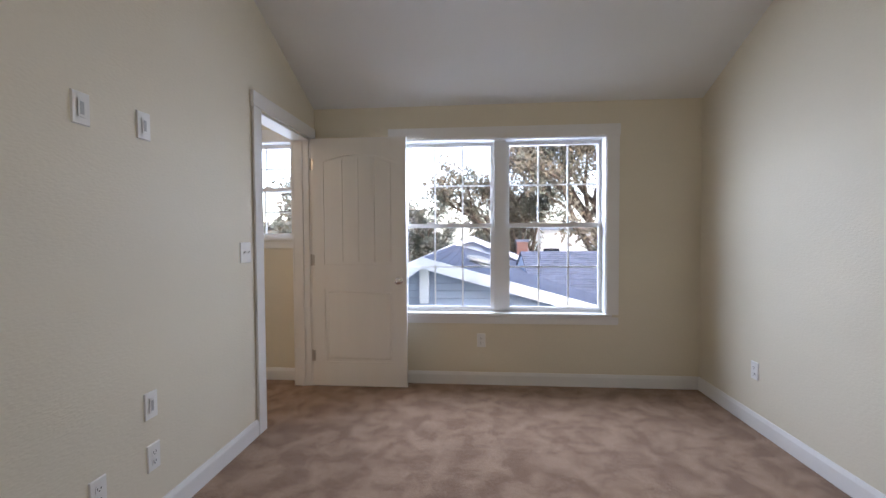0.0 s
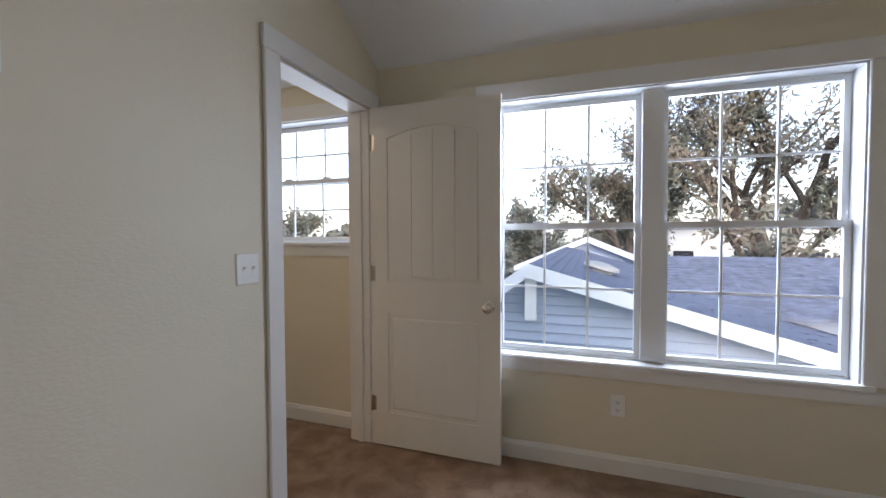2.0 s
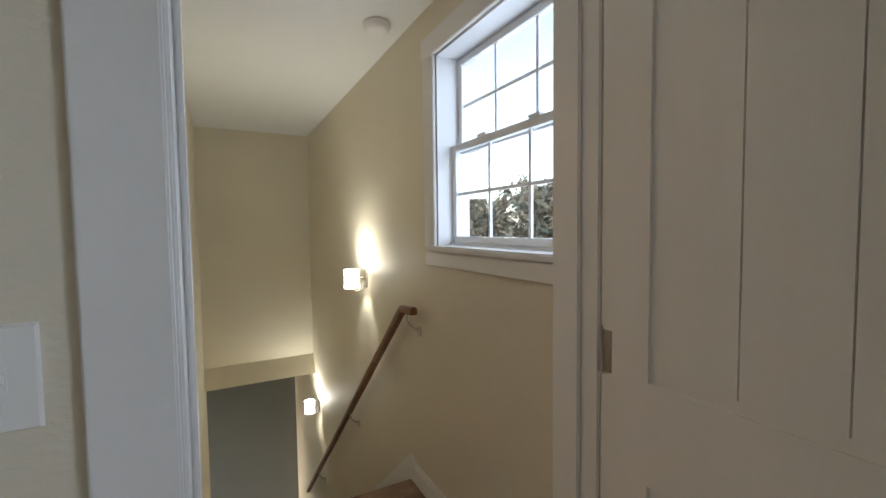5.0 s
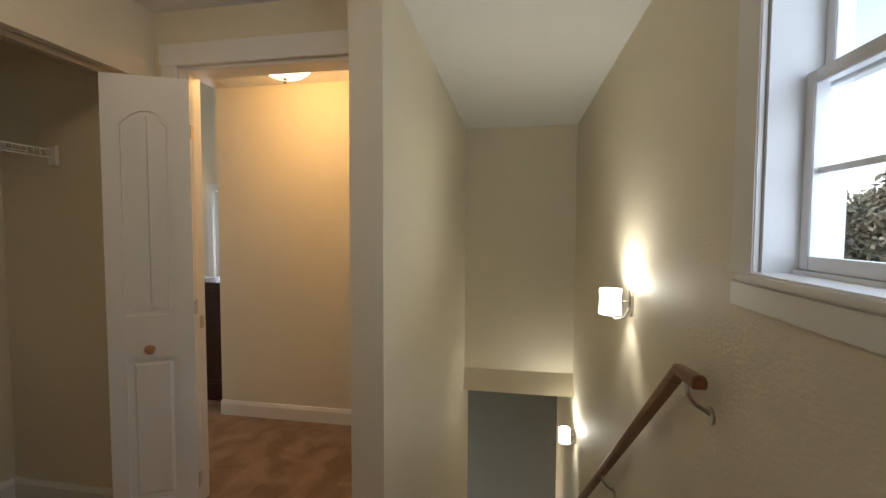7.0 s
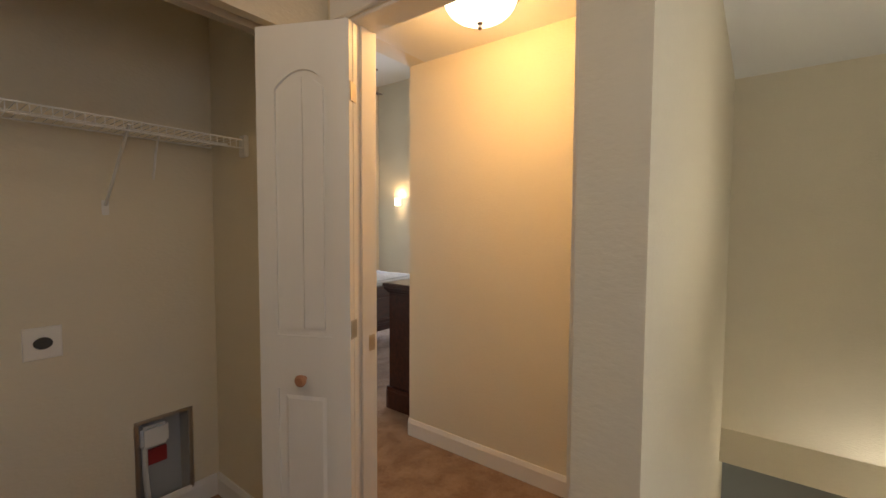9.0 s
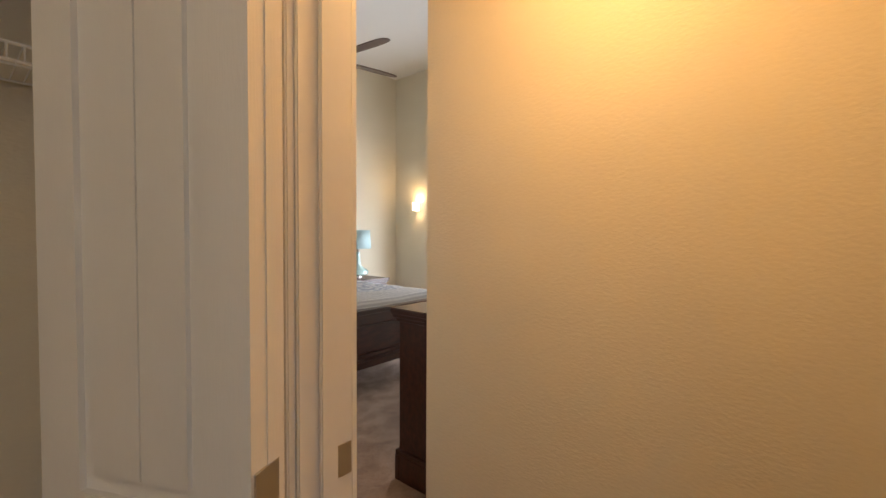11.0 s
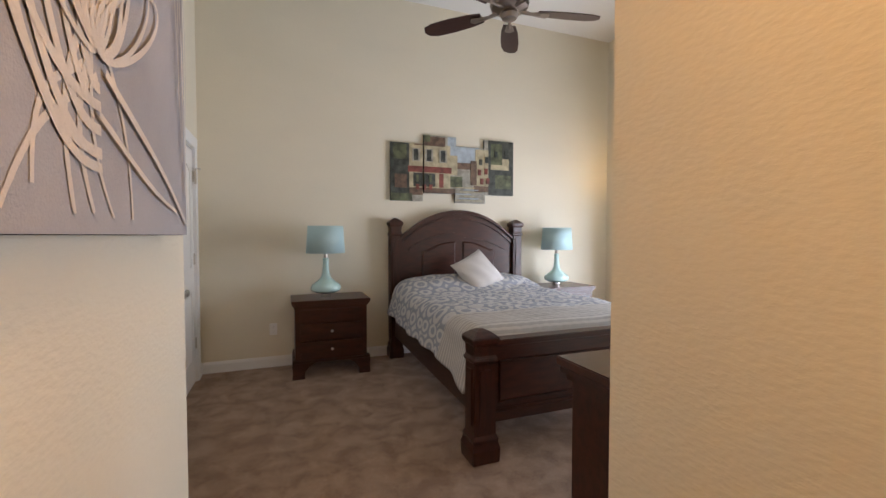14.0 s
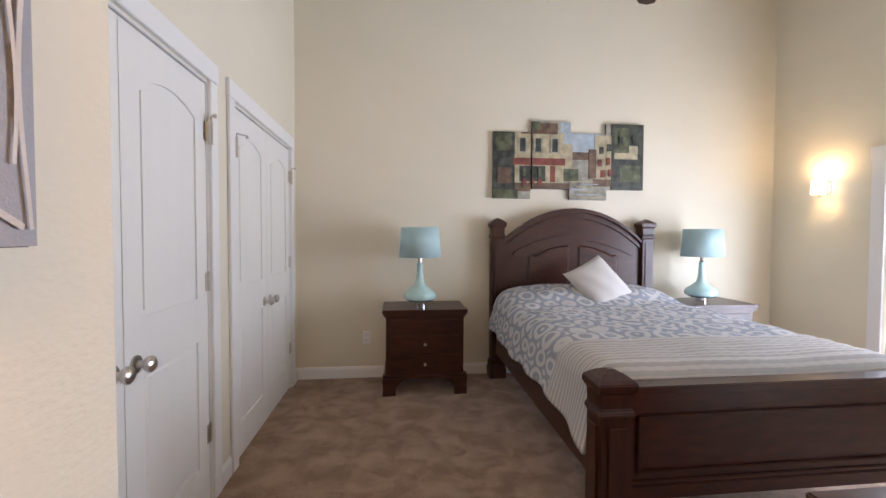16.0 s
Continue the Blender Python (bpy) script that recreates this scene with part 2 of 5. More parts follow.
def empty(name, m, label, category, group=""):
    ob = new(name)
    ob.matrix_basis = m
    return tagged(ob, label, category, group)


def st(ob, label=""):
    return tagged(ob, label, kind="structure")


def wall(name, axis, c0, c1, a0, a1, z0, z1, holes=(), mat=WALL, label="cream painted drywall with light orange-peel texture"):
    """A wall c0..c1 thick on its axis, a0..a1 along, with holes (a, a, z, z)."""
    bm = bmesh.new()
    def put(p0, p1, q0, q1):
        if p1 - p0 > 1e-4 and q1 - q0 > 1e-4:
            box(bm, c0, c1, p0, p1, q0, q1) if axis == "x" else box(bm, p0, p1, c0, c1, q0, q1)
    at = a0
    for h0, h1, k0, k1 in sorted(holes):
        put(at, h0, z0, z1)
        put(h0, h1, z0, k0)
        put(h0, h1, k1, z1)
        at = h1
    put(at, a1, z0, z1)
    return st(mk(name, bm, mat), label)

# ---- structure ----
XL, XL2, XR, W = -1.075, -1.205, 2.075, 3.43
WO = W + 0.16
LC = 2.295
XD, XD2, XC = -2.69, -2.800, -2.63
ED, OW = -2.50, -3.64
SN, SS = 2.395, 2.265
BW, BX, CX = -2.905, -7.005, -2.29
JN, JF = 2.520, 3.308
DJ0, DJ1 = 1.378, 2.20
ST0 = -2.40
LF, LK = 1.145, 0.46   # laundry closet: inner face of its front, and its back
PN, PF = 0.94, 0.82   # bedroom north wall

floor = boxes("floor", [(XL2 - 0.01, XR + 0.1, -1.6, WO, -0.2, 0), (ST0, XL2 - 0.01, SS, WO, -0.2, 0), (XD2, XL2 - 0.01, 0.3, SS, -0.2, 0),
                        (OW - 0.1, XD2, 0.3, SS, -0.2, 0), (BX - 0.1, CX + 0.8, BW - 0.1, 0.3, -0.2, 0), (BX - 0.1, OW - 0.1, 0.3, PN, -0.2, 0)], CARPET)
st(floor, "worn beige-brown cut-pile carpet with vacuum and foot marks")
wall("wall_north", "y", W, WO, -6.6, XR + 0.12, -2.9, 3.9, [(-0.335, 1.345, 0.60, 2.045), (-2.085, -1.275, 1.23, 2.065)])
wall("wall_east", "x", XR, XR + 0.12, -1.6, W, 0, 3.9)
wall("wall_south", "y", -1.72, -1.6, XL2, XR + 0.12, 0, 3.9)
wall("wall_divider", "x", XL2, XL, -1.6, W, 0, 3.9, [(JN, JF, 0, 2.045)])
wall("wall_laundry_front", "y", LF, LF + 0.12, XD, XL2, 0, LC + 0.1, [(-2.61, -1.36, 0, 1.98)])
wall("wall_laundry_back", "y", 0.295, LK, XD, XL2, 0, 3.9, [(-2.50, -2.30, 0.02, 0.465)])
wall("wall_laundry_side", "x", XD, XC, LK, LF, 0, LC)
wall("wall_passage_door", "x", XD2, XD, 0.335, SS, 0, 3.9, [(DJ0, DJ1, 0, 2.045)])
wall("wall_stair_divider", "y", SS, SN, -5.4, ED, -2.9, LC + 0.1)
wall("wall_passage", "x", OW - 0.12, OW, PF, SS, 0, LC)
wall("wall_bedroom_north", "y", PF, PN, BX, OW - 0.12, 0, 3.9)
wall("passage_header", "y", PF, PN, OW, XD2, LC, 3.9)
wall("wall_bedroom_south", "y", BW - 0.12, BW, BX - 0.12, CX + 0.12, 0, 3.9)
wall("wall_bedroom_west", "x", BX - 0.12, BX, BW, PN, 0, 3.9, [(-1.905, -0.205, 0.03, 1.93)])
wall("wall_closets", "x", CX, CX + 0.12, BW, 0.335, 0, 3.9, [(-2.71, -1.465, 0, 2.04), (-1.17, 0.105, 0, 2.04)])
wall("wall_closets_back", "x", CX + 0.7, CX + 0.8, BW, 0.335, 0, 3.9)
# stairwell end: wall with a sloped bulkhead over the lower doorway
bm = bmesh.new()
loft(bm, [[(x, y, z) for x, z in ((-5.06, LC + 0.1), (-5.06, -0.035), (-4.95, -0.22), (-5.30, -0.22), (-5.30, LC + 0.1))] for y in (SN, W)])
st(mk("stair_bulkhead", bm, WALL), "cream wall ending in a sloped bulkhead above the lower hall")
# the dimness down here is put into the material, not cast
wall("wall_lower_hall", "x", -6.55, -6.45, 1.4, W, -2.9, 0.1, mat=LOWER, label="grey lower hall wall with the unlit hall's shade in its colour")
boxes_lower = boxes("lower_floor", [(-6.6, -5.2, 1.4, W, -2.95, -2.85)], CARPET)
st(boxes_lower, "beige carpet of the lower hall")
st(boxes("lower_ceiling", [(-6.6, -5.30, 1.4, W, -0.22, -0.12)], CEIL), "white ceiling of the lower hall")
# ceilings
bm = bmesh.new()
loft(bm, [[(x, y, z) for y, z in ((W, 2.32), (1.2, 3.26), (-1.6, 3.26), (-1.6, 3.36), (1.2, 3.36), (W, 2.42))] for x in (XL, XR)])
st(mk("ceiling", bm, CEIL), "white sloped drywall ceiling")
st(boxes("ceiling_landing", [(-5.4, XL2, SN, W, LC, LC + 0.1), (ED, XL2, LF + 0.12, SN, LC, LC + 0.1), (XC, XL2, LK, LF, LC, LC + 0.1), (XD, ED, LF + 0.12, SS, LC, LC + 0.1), (OW, XD2, PN, SS, LC, LC + 0.1)], CEIL), "flat white landing ceiling")
st(boxes("ceiling_bedroom", [(BX, CX + 0.8, BW, PF, 3.80, 3.9)], CEIL), "high white bedroom ceiling")

# stairs
steps = new("staircase")
tagged(steps, "carpeted beige staircase going down along the wall", "stairs")
for i in range(14):
    z1 = -0.19 * (i + 1)
    x1 = ST0 - 0.214 * i
    boxes("step", [(x1 - 0.25, x1, SN, W, z1 - 0.19, z1)], CARPET, steps, 0.012)


# baseboards
def baseboard(runs):
    for axis, c, d, a0, a1 in runs:
        bm = bmesh.new()
        prof = ((0, 0), (0.014, 0), (0.014, 0.080), (0.010, 0.092), (0.006, 0.104), (0, 0.104))
        if axis == "x":
            loft(bm, [[(c + d * p, a, z + 0.002) for p, z in prof] for a in (a0, a1)])
        else:
            loft(bm, [[(a, c + d * p, z + 0.002) for p, z in prof] for a in (a0, a1)])
        st(mk("baseboard", bm, TRIM), "white painted baseboard")


baseboard([("y", W, -1, XL + 0.014, XR - 0.014), ("x", XR, -1, -1.6, W), ("x", XL, 1, -1.6, JN - 0.09), ("y", W, -1, -2.36, XL2 - 0.02),
           ("x", OW, 1, PF, SS), ("y", SS, -1, OW + 0.014, XD2), ("x", XC, 1, LK, LF), ("y", LK, 1, XC + 0.014, XL2),
           ("y", BW, 1, BX, CX - 0.014), ("x", BX, 1, BW + 0.014, -2.005), ("x", CX, -1, -1.38, -1.255), ("x", CX, -1, BW, -2.795),
           ("x", XD2, -1, 0.335, DJ0 - 0.09), ("y", PF, -1, BX, OW), ("y", -1.6, 1, XL, XR)])
# baseboard following the stairs along the outer wall
bm = bmesh.new()
loft(bm, [[(x, y, z) for x, z in ((-2.36, 0.002), (-2.36, 0.104), (-2.41, 0.13), (-5.2, -2.35), (-5.2, -2.52), (-2.45, -0.06))] for y in (W - 0.014, W)])
st(mk("stair_skirt", bm, TRIM), "white painted stair skirt board")


# casings and jambs of door openings
def door_frame(name, axis, c0, c1, a0, a1, top, sides=(1, 1), cw=0.088):
    """Jamb lining of a hole and flat casings on the sides named (low face, high face)."""
    bm = bmesh.new()
    def put(p0, p1, q0, q1, z0, z1):
        box(bm, p0, p1, q0, q1, z0, z1) if axis == "x" else box(bm, q0, q1, p0, p1, z0, z1)
    j = 0.012
    put(c0 - 0.002, c1 + 0.002, a0, a0 + j, 0.002, top)
    put(c0 - 0.002, c1 + 0.002, a1 - j, a1, 0.002, top)
    put(c0 - 0.002, c1 + 0.002, a0 + j, a1 - j, top - j, top)
    mid = (c0 + c1) / 2
    put(mid - 0.018, mid + 0.018, a0 + j, a0 + j + 0.01, 0.002, top - j)
    put(mid - 0.018, mid + 0.018, a1 - j - 0.01, a1 - j, 0.002, top - j)
    for on, p0, p1 in ((sides[0], c0 - 0.018, c0 - 0.002), (sides[1], c1 + 0.002, c1 + 0.018)):
        if on:
            put(p0, p1, a0 - cw, a0 + 0.006, 0.002, top + 0.004)
            put(p0, p1, a1 - 0.006, a1 + cw, 0.002, top + 0.004)
            put(p0 - 0.003, p1 + 0.003, a0 - cw - 0.008, a1 + cw + 0.008, top + 0.004, top + 0.10)
    return st(mk(name, bm, TRIM, None, 0.003), "white painted flat door casing and jamb")


door_frame("door_frame_1", "x", XL2, XL, JN, JF, 2.045)
door_frame("door_frame_2", "x", XD2, XD, DJ0, DJ1, 2.045, cw=0.07)
door_frame("door_frame_3", "x", CX, CX + 0.12, -2.71, -1.465, 2.045, (1, 0), 0.075)
door_frame("door_frame_4", "x", CX, CX + 0.12, -1.17, 0.105, 2.045, (1, 0), 0.075)
st(boxes("closet_track", [(-2.60, -1.36, LF + 0.04, LF + 0.08, 1.955, 1.979)], NICKEL), "grey metal track for folding closet doors")
st(boxes("patio_casing", [(BX, BX + 0.018, -2.005, -1.905, 0, 1.93), (BX, BX + 0.018, -0.205, -0.105, 0, 1.93), (BX, BX + 0.021, -2.015, -0.095, 1.93, 2.03)], TRIM, None, 0.003), "white painted patio door casing")


# windows
def window(name, x0, x1, z0, z1, meet, splits, label):
    """Double-hung units side by side in an opening of the north wall."""
    top = empty(name, pose(0, 0, 0), label, "window")
    tagged(top, kind="structure")
    c = 0.095
    boxes("casing", [(x0 - c, x0 + 0.004, W - 0.018, W - 0.002, z0 - 0.002, z1 - 0.004), (x1 - 0.004, x1 + c, W - 0.018, W - 0.002, z0 - 0.002, z1 - 0.004),
                     (x0 - c - 0.006, x1 + c + 0.006, W - 0.022, W - 0.002, z1 - 0.004, z1 + 0.09)], TRIM, top, 0.003)
    boxes("sill", [(x0 - 0.04, x1 + 0.04, W - 0.035, W + 0.06, z0 - 0.020, z0 + 0.004)], TRIM, top, 0.006)
    boxes("apron", [(x0 - c, x1 + c, W - 0.016, W - 0.002, z0 - 0.085, z0 - 0.024)], TRIM, top, 0.003)
    boxes("lining", [(x0, x0 + 0.012, W - 0.001, WO, z0, z1), (x1 - 0.012, x1, W - 0.001, WO, z0, z1), (x0 + 0.012, x1 - 0.012, W - 0.001, WO, z1 - 0.012, z1),
                     (x0 + 0.012, x1 - 0.012, W + 0.061, WO, z0 + 0.003, z0 + 0.013)], VINYL, top)
    edges = [x0 + 0.012] + splits + [x1 - 0.012]
    for k in range(0, len(edges), 2):
        a, b = edges[k], edges[k + 1]
        if k:
            boxes("mullion", [(edges[k - 1], a, W + 0.04, WO, z0 + 0.012, z1 - 0.012)], VINYL, top, 0.003)
        for kind, s0, s1, y0 in (("upper", meet - 0.018, z1 - 0.014, W + 0.105), ("lower", z0 + 0.014, meet + 0.018, W + 0.072)):
            f, y1 = 0.030, y0 + 0.028
            sash = boxes("sash", [(a, a + f, y0, y1, s0, s1), (b - f, b, y0, y1, s0, s1), (a + f, b - f, y0, y1, s1 - f, s1), (a + f, b - f, y0, y1, s0, s0 + f)], VINYL, top, 0.002)
            w, h = (b - a - 2 * f) / 3, s1 - s0 - 2 * f
            bars = [(a + f + w * i - 0.0065, a + f + w * i + 0.0065, y0 + 0.011, y0 + 0.021, s0 + f, s1 - f) for i in (1, 2)]
            bars.append((a + f, b - f, y0 + 0.0125, y0 + 0.0195, s0 + f + h / 2 - 0.0065, s0 + f + h / 2 + 0.0065))
            boxes("muntin", bars, VINYL, sash)
            pane = boxes("pane", [(a + f, b - f, y0 + 0.006, y0 + 0.009, s0 + f, s1 - f)], GLASS, sash)
            pane.visible_shadow = False
            if kind == "lower":
                for lx in (0.3, 0.7):
                    boxes("lock", [(a + (b - a) * lx - 0.03, a + (b - a) * lx + 0.03, y0 - 0.004, y0 + 0.02, s1, s1 + 0.012)], VINYL, sash, 0.003)
    return top


window("window_1", -0.335, 1.345, 0.60, 2.045, 1.33, [0.445, 0.545], "white vinyl twin double-hung window with grilles and painted casing")
window("window_2", -2.085, -1.275, 1.23, 2.065, 1.655, [], "small white vinyl double-hung window with grilles on the landing")
# patio door in the bedroom
patio = tagged(empty("patio_door", pose(0, 0, 0), "white framed sliding glass patio door", "door"), kind="structure")
fr = []
for y0, y1, xo in ((-1.895, -1.035, BX - 0.055), (-1.085, -0.215, BX - 0.10)):
    fr += [(xo, xo + 0.04, y0, y0 + 0.07, 0.04, 1.92), (xo, xo + 0.04, y1 - 0.07, y1, 0.04, 1.92), (xo, xo + 0.04, y0 + 0.07, y1 - 0.07, 1.84, 1.92), (xo, xo + 0.04, y0 + 0.07, y1 - 0.07, 0.04, 0.14)]
    g = boxes("pane", [(xo + 0.018, xo + 0.022, y0 + 0.07, y1 - 0.07, 0.14, 1.84)], GLASS, patio)
    g.visible_shadow = False
boxes("frame", fr, VINYL, patio, 0.003)


# ---- doors ----
def arch(x0, x1, z0, z1, rise, n=12):
    pts = [(x0, z0), (x1, z0)]
    for i in range(n + 1):
        u = i / n
        pts.append((x1 + (x0 - x1) * u, z1 + rise * math.sin(math.pi * u) ** 0.9))
    return pts


def door_leaf(name, w, h, label, m, planks=3, t=0.034, knob=None, hinges=(), hinge_side=0, stile=0.105, mid=(0.80, 1.00), knob_mat=NICKEL, knob_faces=(-1, 1), group=""):
    """A two-panel leaf with an arched plank panel above; x runs from the hinge, y is its thickness."""
    top = empty(name, m, label, "door", group)
    body = bmesh.new()
    core = t / 2 - 0.008
    box(body, 0, w, -core, core, 0, h)
    for s in (-1, 1):
        y0, y1 = s * core, s * t / 2
        def slab(x0, x1, z0, z1):
            box(body, x0, x1, min(y0, y1), max(y0, y1), z0, z1)
        slab(0, stile, 0, h)
        slab(w - stile, w, 0, h)
        slab(stile, w - stile, 0, 0.20)
        slab(stile, w - stile, mid[0], mid[1])
        zt, rise = h - 0.19, 0.055
        n = 12
        under = [(stile + (w - 2 * stile) * i / n, zt + rise * math.sin(math.pi * i / n) ** 0.9) for i in range(n + 1)]
        for (xa, za), (xb, zb) in zip(under, under[1:]):
            loft(body, [[(xa, y, za), (xb, y, zb), (xb, y, h), (xa, y, h)] for y in (y0, y1)])
    mk("body", body, DOOR, top, 0.0)
    field = bmesh.new()
    e = 0.022
    x0, x1 = stile + e, w - stile - e
    for s in (-1, 1):
        y0, y1 = s * core, s * (core + 0.0058)
        plate_prism(field, [(x0, 0.20 + e), (x1, 0.20 + e), (x1, mid[0] - e), (x0, mid[0] - e)], y0, y1, 0.010)
        n = max(planks, 1)
        pw = (x1 - x0) / n
        for i in range(n):
            a, b = x0 + i * pw + 0.0003, x0 + (i + 1) * pw - 0.0003
            def zz(x):
                return h - 0.19 - e + 0.055 * math.sin(math.pi * (x - stile) / (w - 2 * stile)) ** 0.9
            pts = [(a, mid[1] + e), (b, mid[1] + e)] + [(b + (a - b) * k / 4, zz(b + (a - b) * k / 4)) for k in range(5)]
            plate_prism(field, pts, y0, y1, 0.0012)
    mk("panel", field, DOOR, top)
    if knob:
        kx, kz = knob
        bm = bmesh.new()
        for s in knob_faces:
            prof = ((0.032, 0.0), (0.032, 0.006), (0.014, 0.010), (0.012, 0.030), (0.024, 0.036), (0.029, 0.046), (0.028, 0.056), (0.018, 0.064), (0.004, 0.066))
            loft(bm, [[(kx + r * math.cos(2 * math.pi * i / 20), s * (t / 2 + d), kz + r * math.sin(2 * math.pi * i / 20)) for i in range(20)] for r, d in prof])
        kn = mk("knob", bm, knob_mat, top, smooth=True)
        tagged(kn, "round satin metal door knob")
        boxes("latch", [(w - 0.001 if kx > w / 2 else -0.002, w + 0.002 if kx > w / 2 else 0.001, -0.011, 0.011, kz - 0.028, kz + 0.028)], knob_mat, top)
    if hinges:
        bm = bmesh.new()
        for hz in hinges:
            tube(bm, [(-0.004, hinge_side * (t / 2 + 0.004), hz - 0.045), (-0.004, hinge_side * (t / 2 + 0.004), hz + 0.045)], 0.007)
            tube(bm, [(-0.004, hinge_side * (t / 2 + 0.004), hz + 0.045), (-0.004, hinge_side * (t / 2 + 0.004), hz + 0.052)], 0.005)
            box(bm, -0.001, 0.022, hinge_side * (t / 2 - 0.002), hinge_side * (t / 2 + 0.002), hz - 0.044, hz + 0.044)
        tagged(mk("hinge", bm, NICKEL, top), "satin nickel butt hinge")
    return top


HZ = (0.25, 1.04, 1.82)
door_leaf("bedroom_door", 0.785, 2.03, "open white two-panel arched plank door on brown carpet", pose(XL + 0.024, JF - 0.006, 0.012), 4, knob=(0.725, 0.875), hinges=HZ, hinge_side=-1, knob_mat=CHROME)
# closet pairs in the bedroom, closed
for y0, y1 in ((-2.71, -1.465), (-1.17, 0.105)):
    lw = (y1 - y0) / 2 - 0.015
    for hy, rz, kx, hs in ((y0 + 0.013, 90, lw - 0.06, 1), (y1 - 0.013, -90, lw - 0.06, -1)):
        door_leaf("closet_door", lw, 2.015, "closed white two-panel arched closet door with metal knob", pose(CX + 0.024, hy, 0.012, 0, 0, rz), 1, knob=(kx, 0.84), hinges=(0.33, 1.07, 1.79), hinge_side=hs,
                  stile=0.10, knob_faces=(hs,), group="closet doors")
# hinge-pin door stops high on the closet leaves
for y0, s in ((-2.697, 1), (-1.478, -1), (-1.157, 1)):
    bm = bmesh.new()
    tube(bm, [(CX - 0.02, y0, 1.845), (CX - 0.02, y0, 1.87), (CX - 0.06, y0 + s * 0.05, 1.87)], 0.005)
    tube(bm, [(CX - 0.06, y0 + s * 0.05, 1.87), (CX - 0.06, y0 + s * 0.05, 1.855)], 0.008)
    box(bm, CX - 0.024, CX - 0.008, y0 - 0.012, y0 + 0.012, 1.74, 1.85)
    tagged(mk("hinge_pin_stop", bm, NICKEL), "small metal hinge-pin door stop on a closet hinge", "door stop", "hinge stops")
# folding closet door, folded open beside the passage door
bif = empty("bifold_door", pose(0, 0, 0), "folded white two-panel bifold closet door with wood knob", "door")
for (ax, ay), ang, pl in (((-2.399, 1.298), 116, 2), ((-2.438, 1.282), 113, 2)):
    leaf = door_leaf("bifold_leaf", 0.305, 1.905, "", pose(ax, ay, 0.02, 0, 0, ang), pl, t=0.028, stile=0.062, mid=(0.79, 0.96))
    for ch in list(leaf.children):
        ch.parent = bif
        ch.matrix_basis = leaf.matrix_basis
        ch.name = "leaf"
    bpy.data.objects.remove(leaf)
bm = bmesh.new()
lathe(bm, ((0.008, 0), (0.008, 0.012), (0.017, 0.018), (0.019, 0.028), (0.012, 0.036)), n=16)
kn = mk("knob", bm, RAWW, bif, smooth=True, m=pose(-2.466, 1.435, 0.848, 0, 0, 116) @ pose(0, -0.014, 0, 90, 0, 0))
tagged(kn, "small round reddish wood knob")
bm = bmesh.new()
for hz in (0.25, 0.985, 1.70):
    box(bm, 0.302, 0.308, -0.010, 0.030, hz - 0.028, hz + 0.028)
tagged(mk("hinge", bm, NICKEL, bif, m=pose(-2.399, 1.298, 0.02, 0, 0, 116)), "small nickel bifold hinge")
st(boxes("strike_plate", [(-2.797, -2.755, DJ0 + 0.012, DJ0 + 0.014, 0.85, 0.91)], NICKEL), "nickel strike plate on the door jamb")
st(boxes("strike_plate", [(-1.16, -1.115, JN + 0.012, JN + 0.014, 0.85, 0.91)], NICKEL), "nickel strike plate on the door jamb")


# ---- wall plates ----
def plate(name, m, w, h, kind, label, category, group=""):
    """A wall plate lying in x, z with its face towards -y."""
    top = empty(name, m, label, category, group)
    bm = bmesh.new()
    plate_prism(bm, [(-w / 2, -h / 2), (w / 2, -h / 2), (w / 2, h / 2), (-w / 2, h / 2)], 0, -0.006, 0.003)
    mk("cover", bm, PLATE, top)
    if kind == "toggle":
        for gx in ((-0.023, 0.023) if w > 0.1 else (0,)):
            boxes("slot", [(gx - 0.006, gx + 0.006, -0.0068, -0.006, -0.013, 0.013)], PLATE, top)
            bm = bmesh.new()
            loft(bm, [[(gx - 0.004, -0.006, -0.006), (gx + 0.004, -0.006, -0.006), (gx + 0.004, -0.006, 0.006), (gx - 0.004, -0.006, 0.006)],
                      [(gx - 0.003, -0.019, 0.004), (gx + 0.003, -0.019, 0.004), (gx + 0.003, -0.019, 0.011), (gx - 0.003, -0.019, 0.011)]])
            mk("toggle", bm, PLATE, top)
            for z in (-0.03, 0.03):
                boxes("screw", [(gx - 0.0025, gx + 0.0025, -0.0068, -0.006, z - 0.0025, z + 0.0025)], PLATE, top)
    elif kind == "outlet":
        for z in (-0.02, 0.02):
            boxes("socket", [(-0.016, 0.016, -0.0082, -0.006, z - 0.013, z + 0.013)], PLATE, top, 0.003)
            boxes("slot", [(-0.008, -0.006, -0.0092, -0.008, z - 0.003, z + 0.006), (0.006, 0.008, -0.0092, -0.008, z - 0.003, z + 0.006), (-0.002, 0.002, -0.0092, -0.008, z - 0.010, z - 0.006)], DARKP, top)
    elif kind == "rocker":
        boxes("insert", [(-0.016, 0.016, -0.010, -0.006, -0.033, 0.033)], PLATE, top, 0.002)
        boxes("slot", [(-0.007, 0.007, -0.0108, -0.0098, -0.022, 0.022)], SLOT, top)
    return top


